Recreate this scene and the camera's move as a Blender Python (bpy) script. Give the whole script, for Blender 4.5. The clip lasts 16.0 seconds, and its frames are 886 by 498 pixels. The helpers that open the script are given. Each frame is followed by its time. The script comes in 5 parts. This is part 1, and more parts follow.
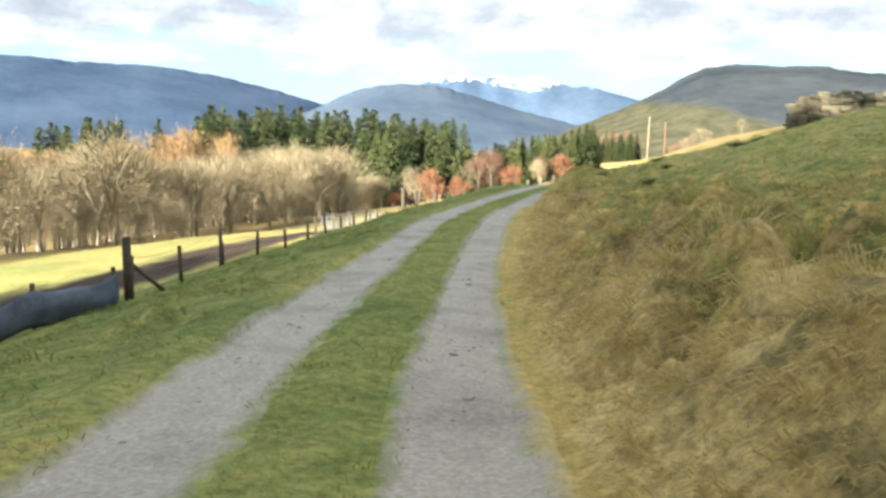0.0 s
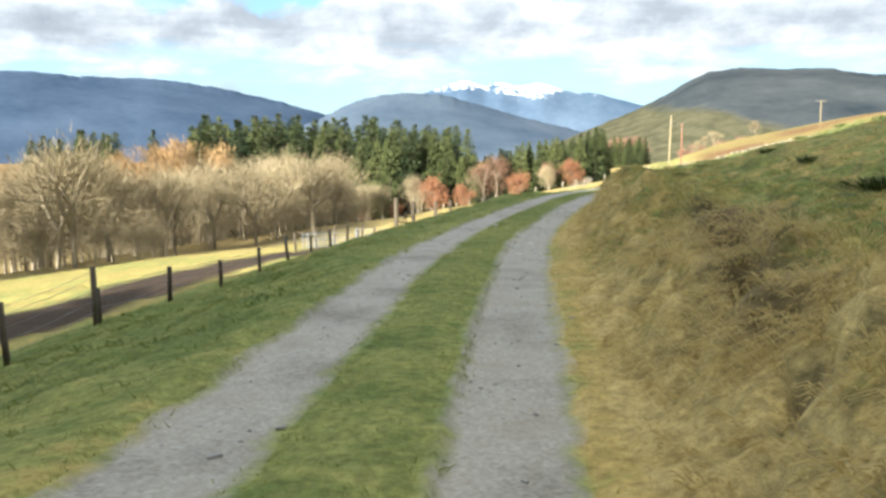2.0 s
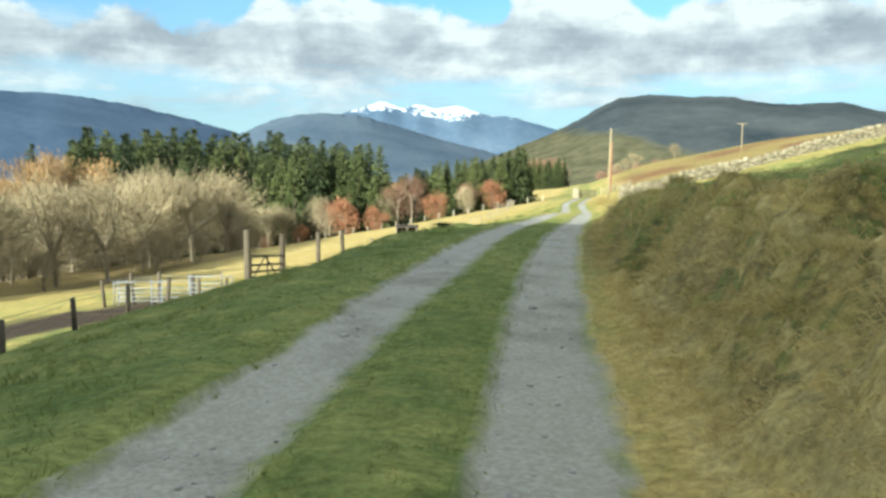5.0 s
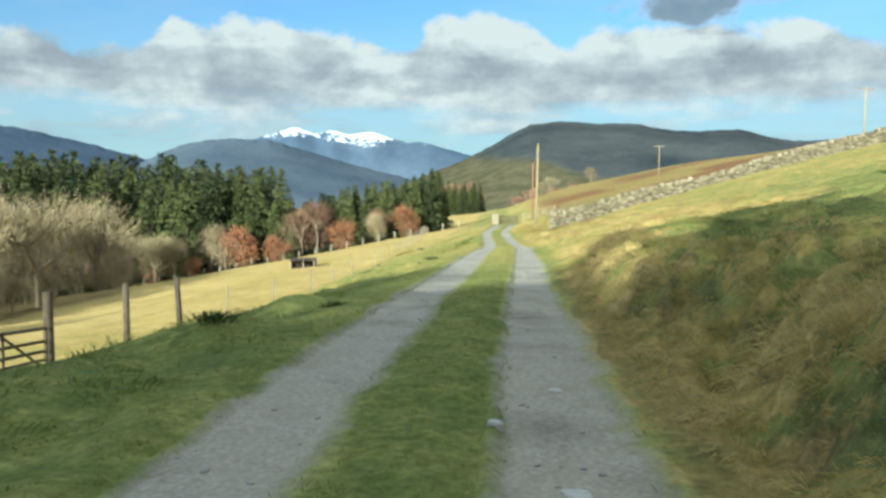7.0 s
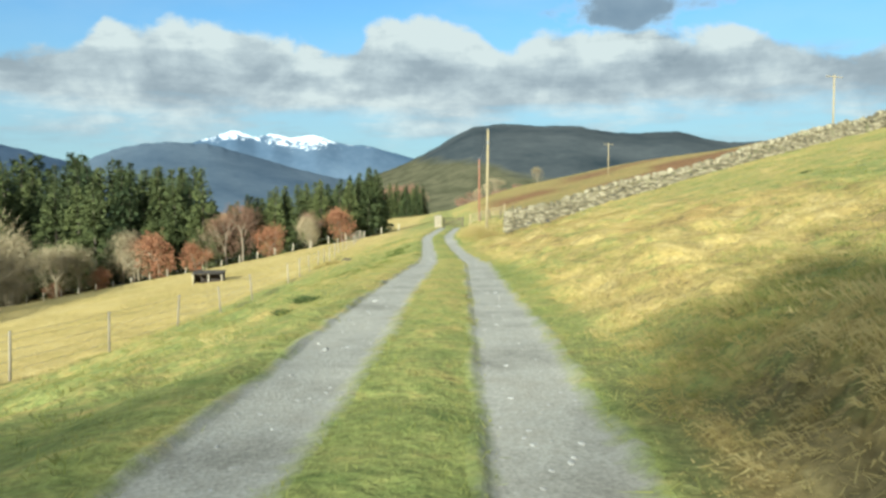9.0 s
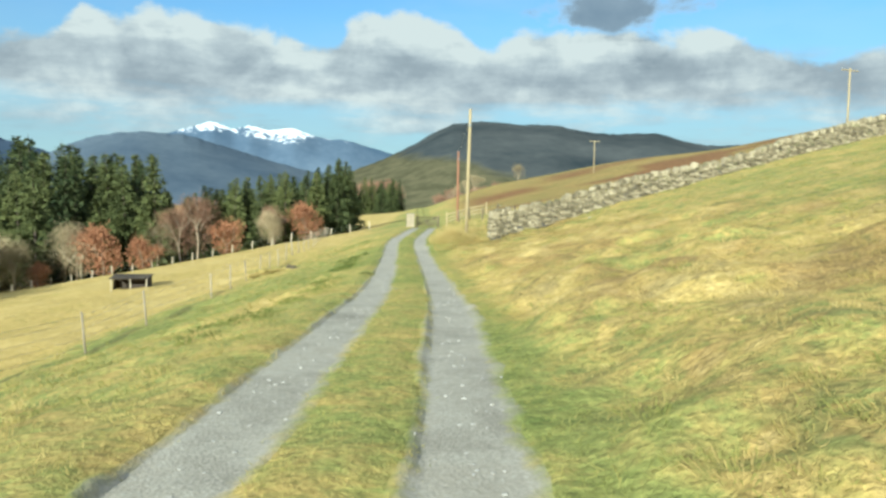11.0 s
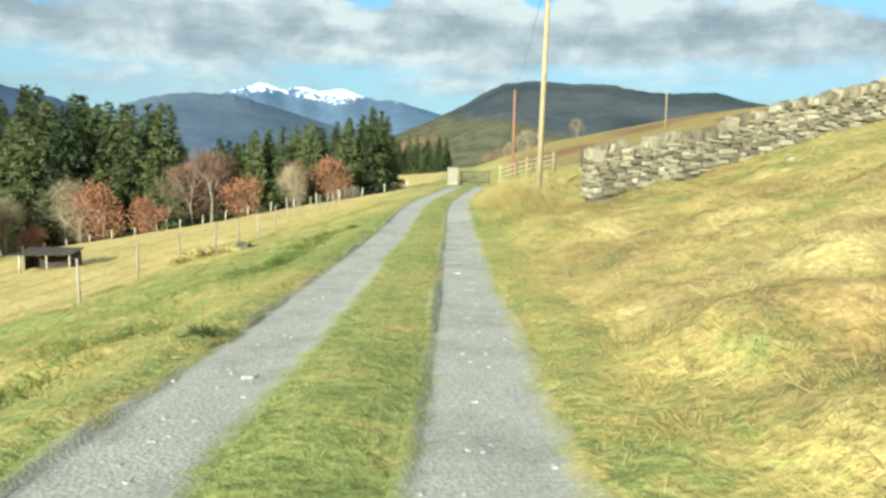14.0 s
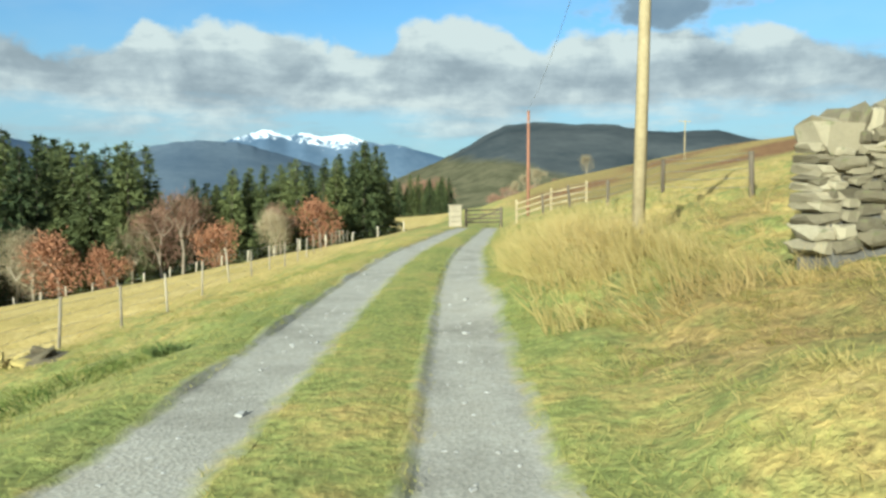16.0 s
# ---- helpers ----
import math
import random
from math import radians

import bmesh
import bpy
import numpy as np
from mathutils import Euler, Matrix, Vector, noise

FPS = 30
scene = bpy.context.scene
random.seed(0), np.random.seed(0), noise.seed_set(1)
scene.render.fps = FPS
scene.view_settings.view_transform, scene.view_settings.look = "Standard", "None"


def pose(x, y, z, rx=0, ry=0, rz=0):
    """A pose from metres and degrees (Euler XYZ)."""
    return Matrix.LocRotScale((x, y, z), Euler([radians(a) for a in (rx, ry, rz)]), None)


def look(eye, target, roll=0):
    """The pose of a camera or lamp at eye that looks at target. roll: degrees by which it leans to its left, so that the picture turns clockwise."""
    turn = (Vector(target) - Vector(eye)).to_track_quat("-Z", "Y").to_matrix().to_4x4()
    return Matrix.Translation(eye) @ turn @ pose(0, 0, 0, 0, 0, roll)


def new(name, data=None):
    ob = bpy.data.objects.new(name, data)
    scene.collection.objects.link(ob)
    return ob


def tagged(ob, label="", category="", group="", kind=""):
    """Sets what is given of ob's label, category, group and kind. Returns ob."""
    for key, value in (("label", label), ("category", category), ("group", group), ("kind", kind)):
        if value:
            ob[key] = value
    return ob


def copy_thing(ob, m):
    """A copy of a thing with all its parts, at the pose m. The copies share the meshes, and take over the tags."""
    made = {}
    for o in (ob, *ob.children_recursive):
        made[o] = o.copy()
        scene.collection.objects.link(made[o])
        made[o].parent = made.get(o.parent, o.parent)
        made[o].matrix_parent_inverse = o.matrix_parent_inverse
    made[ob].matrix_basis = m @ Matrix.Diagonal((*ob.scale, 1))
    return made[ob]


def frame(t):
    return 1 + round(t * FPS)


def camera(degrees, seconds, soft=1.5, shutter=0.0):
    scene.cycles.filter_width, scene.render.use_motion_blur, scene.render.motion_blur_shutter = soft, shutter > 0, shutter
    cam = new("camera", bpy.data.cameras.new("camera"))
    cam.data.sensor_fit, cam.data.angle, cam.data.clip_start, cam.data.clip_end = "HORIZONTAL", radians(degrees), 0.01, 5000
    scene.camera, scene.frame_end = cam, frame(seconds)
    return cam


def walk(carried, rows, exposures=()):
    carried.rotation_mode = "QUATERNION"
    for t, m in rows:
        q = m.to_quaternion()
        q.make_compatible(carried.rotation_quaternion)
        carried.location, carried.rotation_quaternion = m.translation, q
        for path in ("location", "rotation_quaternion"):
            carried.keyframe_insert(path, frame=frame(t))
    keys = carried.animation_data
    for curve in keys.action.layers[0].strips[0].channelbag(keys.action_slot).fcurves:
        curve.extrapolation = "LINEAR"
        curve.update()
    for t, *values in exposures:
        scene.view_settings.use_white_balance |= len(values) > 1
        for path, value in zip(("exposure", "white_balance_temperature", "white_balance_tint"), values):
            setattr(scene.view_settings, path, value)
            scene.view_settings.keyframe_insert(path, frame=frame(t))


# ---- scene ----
# ---- camera and its drive ----
cam = camera(60.0, 16.0, soft=2.9)
# seconds, eye, (tilt, heading to the right, lean) in degrees
PATH = [
    (0.0, (-0.0, 0.0, 1.8), (-8.29, -15.76, 0.62)),
    (0.5, (-0.523, 2.098, 1.68), (-8.07, -15.78, 0.65)),
    (1.0, (-1.05, 4.22, 1.568), (-8.02, -15.95, 0.57)),
    (1.5, (-1.584, 6.366, 1.451), (-7.81, -16.17, -0.25)),
    (2.0, (-2.127, 8.501, 1.302), (-7.66, -16.19, -0.32)),
    (2.5, (-2.672, 10.708, 1.171), (-6.66, -15.63, -0.57)),
    (3.0, (-3.19, 13.017, 1.082), (-6.13, -14.85, -0.87)),
    (3.5, (-3.679, 15.348, 0.991), (-6.49, -13.67, -0.14)),
    (5.8, (-5.168, 28.411, 0.621), (-5.08, -7.3, 0.26)),
    (6.0, (-5.269, 29.694, 0.604), (-4.69, -6.49, 0.36)),
    (6.5, (-5.414, 32.973, 0.545), (-4.31, -5.03, 0.59)),
    (7.0, (-5.515, 36.114, 0.455), (-4.15, -3.77, 0.06)),
    (7.5, (-5.529, 39.377, 0.333), (-3.99, -2.33, -0.72)),
    (8.0, (-5.48, 42.554, 0.206), (-3.86, -1.36, -0.95)),
    (8.5, (-5.404, 45.617, 0.099), (-3.81, -0.49, -0.99)),
    (9.0, (-5.336, 48.288, 0.02), (-3.94, 0.38, -0.43)),
    (9.5, (-5.199, 50.814, -0.023), (-3.94, 1.2, 0.06)),
    (11.8, (-4.505, 63.746, -0.201), (-4.38, 2.16, 0.86)),
    (12.0, (-4.444, 64.916, -0.276), (-4.56, 1.85, -0.37)),
    (12.5, (-4.356, 67.862, -0.495), (-6.3, 1.32, 0.92)),
    (13.0, (-4.241, 70.676, -0.721), (-6.84, -0.02, 0.07)),
    (13.5, (-4.217, 73.906, -0.974), (-6.77, -1.04, 0.36)),
    (14.0, (-4.251, 77.408, -1.218), (-7.05, -1.57, 0.98)),
    (14.5, (-4.35, 81.066, -1.416), (-6.01, -1.99, 0.24)),
    (15.0, (-4.388, 84.538, -1.547), (-5.48, -2.49, -0.34)),
    (15.5, (-4.421, 87.778, -1.649), (-4.94, -2.41, -0.65)),
    (16.0, (-4.401, 90.738, -1.762), (-3.91, -1.94, -0.19)),
]


def view(e, a):
    tilt, heading, lean = (radians(v) for v in a)
    d = Vector((math.sin(heading) * math.cos(tilt), math.cos(heading) * math.cos(tilt), math.sin(tilt)))
    return look(e, tuple(Vector(e) + 2 * d), math.degrees(lean))


# seconds, stops, white balance
EXPOSURES = [(0, 2.22, 6250, 8), (1.5, 2.1, 6200, 7), (2.3, 1.97, 6150, 6), (3.0, 1.86, 6100, 3), (3.6, 1.82, 6050, 1), (5.8, 1.52, 5850, -5), (7, 1.36, 5830, -5), (8, 1.26, 5800, -5), (8.6, 1.28, 5800, -5), (9.7, 1.32, 5830, -5), (12, 1.25, 5800, -6), (13.2, 1.3, 5800, -6), (14, 1.42, 5800, -6), (14.8, 1.37, 5790, -6), (16, 1.26, 5780, -7)]
walk(cam, [(t, view(e, a)) for t, e, a in PATH], EXPOSURES)

# ---- sky and sun ----
SUN_HEADING, SUN_HEIGHT = 203.0, 18.0      # degrees: where the sun stands, clockwise from +y
sun_way = Vector((math.sin(radians(SUN_HEADING)) * math.cos(radians(SUN_HEIGHT)),
                  math.cos(radians(SUN_HEADING)) * math.cos(radians(SUN_HEIGHT)), math.sin(radians(SUN_HEIGHT))))
lamp = new("sun", bpy.data.lights.new("sun", "SUN"))
lamp.data.energy, lamp.data.angle, lamp.data.color = 5.0, radians(0.6), (1.0, 0.93, 0.81)
lamp.matrix_world = look((0, 0, 60), tuple(Vector((0, 0, 60)) - sun_way))


class Nodes:
    """A small helper to write node trees briefly."""

    def __init__(self, tree):
        self.tree = tree
        tree.nodes.clear()

    def add(self, kind, values=(), **settings):
        n = self.tree.nodes.new(kind)
        if "operation" in settings:
            n.operation = settings["operation"]
        if "use_clamp" in settings:
            n.use_clamp = settings["use_clamp"]
        if "data_type" in settings:
            n.data_type, n.blend_type = settings["data_type"], settings["blend_type"]
        if "attribute_name" in settings:
            n.attribute_name = settings["attribute_name"]
        for k, v in dict(values).items():
            if hasattr(v, "is_linked"):
                self.tree.links.new(v, n.inputs[k])
            else:
                n.inputs[k].default_value = v
        return n

    def math(self, op, a, b=0.0, clamp=False):
        return self.add("ShaderNodeMath", {0: a, 1: b}, operation=op, use_clamp=clamp).outputs[0]

    def ramp(self, fac, stops):
        n = self.add("ShaderNodeValToRGB", {0: fac})
        e = n.color_ramp.elements
        while len(e) < len(stops):
            e.new(0.5)
        for el, (p, c) in zip(e, stops):
            el.position, el.color = p, (*c, 1) if len(c) == 3 else c
        return n.outputs[0]

    def mix(self, fac, a, b, mode="MIX"):
        n = self.add("ShaderNodeMix", {0: fac}, data_type="RGBA", blend_type=mode)
        for k, v in ((6, a), (7, b)):
            if hasattr(v, "is_linked"):
                self.tree.links.new(v, n.inputs[k])
            else:
                n.inputs[k].default_value = (*v, 1)
        return n.outputs[2]

    def noise(self, vec, scale, detail=4.0, rough=0.55, dist=0.0):
        return self.add("ShaderNodeTexNoise", {"Vector": vec, "Scale": scale, "Detail": detail, "Roughness": rough, "Distortion": dist}).outputs[0]


world = bpy.data.worlds.new("sky")
scene.world = world
world.use_nodes = True
w = Nodes(world.node_tree)
sky = w.add("ShaderNodeTexSky")
sky.sky_type, sky.sun_disc = "NISHITA", False
sky.sun_elevation, sky.sun_rotation = radians(SUN_HEIGHT), radians(SUN_HEADING)
sky.altitude, sky.air_density, sky.dust_density, sky.ozone_density = 250, 1.0, 0.3, 2.0
coord = w.add("ShaderNodeTexCoord").outputs["Generated"]
sep = w.add("ShaderNodeSeparateXYZ", {0: coord})
up = w.math("MAXIMUM", sep.outputs[2], 0.02)
# bearing and height over the horizon, in degrees
bearing = w.math("MULTIPLY", w.math("ARCTAN2", sep.outputs[0], sep.outputs[1]), 57.2958)
height = w.math("MULTIPLY", w.math("ARCSINE", sep.outputs[2]), 57.2958)


def blend_in(v, low, high):
    n = w.add("ShaderNodeMapRange", {0: v, 1: low, 2: high, 3: 0.0, 4: 1.0})
    n.interpolation_type = "SMOOTHSTEP"
    return n.outputs[0]


# a bank of cumulus over the hills: the heights of its heads by bearing, billowed by noise
HEADS = [(-60, 10.5), (-44, 11.5), (-36, 10.2), (-31, 11.0), (-27.6, 9.6), (-25.4, 9.9), (-24.3, 10.9), (-22.9, 12.9), (-20.9, 11.9), (-18.9, 12.5), (-15.5, 12.4), (-12.0, 11.3), (-8.7, 11.1),
         (-6.7, 10.8), (-3.7, 12.3), (-0.4, 13.0), (2.9, 12.0), (5.3, 10.3), (7.8, 12.0), (10.2, 11.3), (14.0, 11.6), (18.3, 10.8), (20.8, 11.4), (24.6, 10.8), (28.5, 9.2), (40, 10.5), (60, 11.0)]
heads = w.math("MULTIPLY", w.ramp(w.math("DIVIDE", w.math("ADD", bearing, 60.0), 120.0), [((b + 60) / 120, (h / 20,) * 3) for b, h in HEADS]), 20.0)
stretched = w.add("ShaderNodeVectorMath", {0: coord, 1: (1.0, 1.0, 1.35)}, operation="MULTIPLY").outputs[0]
billow = w.noise(stretched, 13.0, 8.0, 0.56, 0.25)
broad = w.noise(stretched, 4.6, 3.0, 0.5)
rise = w.math("ADD", w.math("SUBTRACT", heads, height), w.math("ADD", w.math("MULTIPLY", w.math("SUBTRACT", billow, 0.5), 5.2), w.math("MULTIPLY", w.math("SUBTRACT", broad, 0.5), 1.5)))
bank_top = blend_in(rise, -0.25, 0.75)
ragged = w.add("ShaderNodeVectorMath", {0: coord, 1: (1.0, 1.0, 5.0)}, operation="MULTIPLY").outputs[0]
streak = w.noise(ragged, 6.5, 6.0, 0.58, 0.2)
bank_foot = blend_in(w.math("ADD", height, w.math("MULTIPLY", w.math("SUBTRACT", streak, 0.5), 7.0)), 4.4, 7.4)
bank_cover = w.math("MULTIPLY", bank_top, bank_foot)
# thin streaks under the bank, broken cloud higher up, unseen fill cover overhead
under = w.math("MULTIPLY", w.math("MULTIPLY", blend_in(streak, 0.38, 0.62), 0.8), w.math("MULTIPLY", blend_in(height, 2.6, 4.8), blend_in(height, 11.0, 8.0)))
wisps = w.noise(w.add("ShaderNodeCombineXYZ", {0: w.math("DIVIDE", sep.outputs[0], w.math("ADD", up, 0.12)), 1: w.math("DIVIDE", sep.outputs[1], w.math("ADD", up, 0.12)), 2: 0.0}).outputs[0], 1.1, 6.0, 0.55)
overhead = w.math("MULTIPLY", w.math("MAXIMUM", blend_in(wisps, 0.42, 0.66), blend_in(height, 20.0, 42.0)), w.math("ADD", 0.16, w.math("MULTIPLY", blend_in(height, 15.0, 30.0), 0.80)))
cover = w.math("MAXIMUM", bank_cover, w.math("MAXIMUM", under, w.math("MULTIPLY", overhead, blend_in(height, 9.0, 14.0))))
# sunlit heads over grey undersides
lift = w.add("ShaderNodeVectorMath", {0: stretched, 1: (0.02, 0.0, 0.045)}, operation="ADD").outputs[0]
relief = w.math("SUBTRACT", billow, w.noise(lift, 13.0, 8.0, 0.56, 0.25))
shade = w.math("ADD", w.math("MULTIPLY", relief, 1.5), w.math("SUBTRACT", w.math("ADD", w.math("ADD", 0.98, w.math("MULTIPLY", blend_in(height, 8.6, 5.0), 0.75)), w.math("MULTIPLY", w.math("SUBTRACT", streak, 0.5), 1.1)), w.math("MULTIPLY", w.math("SUBTRACT", w.math("ADD", 11.7, w.math("MULTIPLY", w.math("SUBTRACT", billow, 0.5), 4.0)), height), 0.15)), clamp=True)
cloud = w.ramp(shade, [(0.05, (0.40, 0.44, 0.49)), (0.40, (0.52, 0.56, 0.61)), (0.68, (0.74, 0.77, 0.80)), (0.92, (1.0, 1.0, 0.98))])
# one dark ragged cloud before the heads
off_x, off_y = w.math("DIVIDE", w.math("SUBTRACT", bearing, 14.2), 4.6), w.math("DIVIDE", w.math("SUBTRACT", height, 13.1), 2.6)
far_from = w.math("SQRT", w.math("ADD", w.math("MULTIPLY", off_x, off_x), w.math("MULTIPLY", off_y, off_y)))
dark_cover = w.math("MULTIPLY", blend_in(w.math("ADD", far_from, w.math("ADD", w.math("MULTIPLY", w.math("SUBTRACT", billow, 0.5), 3.4), w.math("MULTIPLY", w.math("SUBTRACT", streak, 0.5), 2.2))), 1.3, 0.4), 0.9)
cloud = w.mix(dark_cover, cloud, w.ramp(billow, [(0.35, (0.22, 0.27, 0.34)), (0.7, (0.38, 0.43, 0.49))]))
cover = w.math("MAXIMUM", cover, dark_cover)
blue = w.add("ShaderNodeBackground", {0: w.mix(1.0, sky.outputs[0], (0.78, 1.0, 1.17), "MULTIPLY"), 1: 0.057})
# unseen overcast overhead, made brighter than the far bank to fill shaded ground
white = w.add("ShaderNodeBackground", {0: cloud, 1: w.math("MULTIPLY", w.math("ADD", 1.0, w.math("MULTIPLY", blend_in(height, 18.0, 40.0), 0.18)), 0.320)})
# pale haze low over the hills
haze = w.add("ShaderNodeBackground", {0: (0.55, 0.71, 0.79, 1), 1: 0.335})
veil = w.ramp(sep.outputs[2], [(0.0, (0.82,) * 3), (0.09, (0.74,) * 3), (0.15, (0.40,) * 3), (0.22, (0.06,) * 3), (0.35, (0.0,) * 3)])
clear = w.add("ShaderNodeMixShader", {0: veil, 1: blue.outputs[0], 2: haze.outputs[0]})
both = w.add("ShaderNodeMixShader", {0: cover, 1: clear.outputs[0], 2: white.outputs[0]})
w.add("ShaderNodeOutputWorld", {0: both.outputs[0]})

# ---- numbers of the land ----
def smooth(a, b, v):
    k = np.clip((np.asarray(v, float) - a) / (b - a), 0, 1)
    return k * k * (3 - 2 * k)


def hash2(i, j, seed):
    n = (i * 374761393 + j * 668265263 + seed * 974634777) & 0x7FFFFFFF
    n = ((n ^ (n >> 13)) * 1274126177) & 0x7FFFFFFF
    return ((n ^ (n >> 16)) & 0xFFFF) / 65535.0


def grain(x, y, size, seed=0):
    """Smooth noise from -1 to 1 with lumps of that size."""
    x, y = np.asarray(x, float) / size, np.asarray(y, float) / size
    i, j = np.floor(x).astype(np.int64), np.floor(y).astype(np.int64)
    u, v = x - i, y - j
    u, v = u * u * (3 - 2 * u), v * v * (3 - 2 * v)
    a, b = hash2(i, j, seed), hash2(i + 1, j, seed)
    c, d = hash2(i, j + 1, seed), hash2(i + 1, j + 1, seed)
    return 2 * (a + (b - a) * u + (c - a) * v + (a - b - c + d) * u * v) - 1


LINE_Y = [-60, -10, 0, 5.2, 9, 13.5, 16.6, 20.3, 25, 32, 36, 42, 47, 54, 61, 72, 78, 83, 90, 97, 105, 112, 122, 140, 180, 400]
LINE_X = [15, 2.1, -0.65, -2.07, -2.95, -3.8, -4.4, -4.95, -5.5, -5.78, -5.88, -5.86, -5.66, -5.42, -5.2, -4.85, -4.8, -4.85, -5.0, -5.1, -5.3, -5.1, -4.5, -3.5, -3.0, -3.0]
HIGH_Y = [-80, -20, 0, 5.2, 9, 13.6, 17, 20.3, 25, 32, 36, 42, 47, 51, 56, 61, 63.5, 72, 77.5, 82, 87, 93.5, 97, 105, 112, 130, 180, 240, 400]
HIGH_Z = [4.4, 1.35, 0.55, 0.2, -0.02, -0.2, -0.24, -0.33, -0.51, -0.63, -0.7, -0.82, -0.98, -1.18, -1.33, -1.5, -1.6, -2.05, -2.43, -2.6, -2.8, -2.98, -3.05, -3.15, -3.18, -3.4, -4.7, -6.3, -10.0]
BANK_Y = [-20, 0, 12, 25, 35, 40, 45, 52.5, 55.5, 62, 75, 95, 110, 130, 170, 300]
BANK_H = [1.1, 1.0, 0.93, 0.88, 0.80, 0.60, 0.50, 0.54, 0.12, 0.15, 0.3, 0.3, 0.3, 0.25, 0.2, 0.0]
LEDGE = [0.0, 0.35, 0.9, 1.5, 1.8, 1.0, 0.3, 0.6, 0.1, 0, 0, 0, 0, 0, 0, 0]      # the level ground on top of the bank
BANK_S = [0.29, 0.29, 0.28, 0.27, 0.265, 0.258, 0.25, 0.22, 0.20, 0.21, 0.235, 0.25, 0.25, 0.24, 0.22, 0.21]


def line_x(y):
    return sum(np.interp(y + d, LINE_Y, LINE_X) for d in (-3, -1, 1, 3)) / 4


def line_z(y):
    return sum(np.interp(y + d, HIGH_Y, HIGH_Z) for d in (-3, -1, 1, 3)) / 4


RUT_LEFT, RUT_RIGHT = -0.87, 0.74      # the middles of the two wheel ruts beside the line


def heap(b, a):
    return 0.20 * (b - 0.38) - 0.24 * np.clip(a - 0.55, 0, 1) + 0.06


def tussock(x, y):
    """Crowded rounded heaps with narrow clefts between them."""
    wx, wy = x + 0.18 * grain(x, y, 0.6, 51), y + 0.18 * grain(x, y, 0.6, 52)
    a = 1 - np.abs(grain(wx, wy * 0.75, 0.62, 6)) ** 0.7
    b = np.abs(grain(wx, wy, 0.42, 7))
    return 0.06 * grain(x, y, 1.5, 53) + heap(b, a) + 0.13 * grain(wx, wy, 0.30, 55)


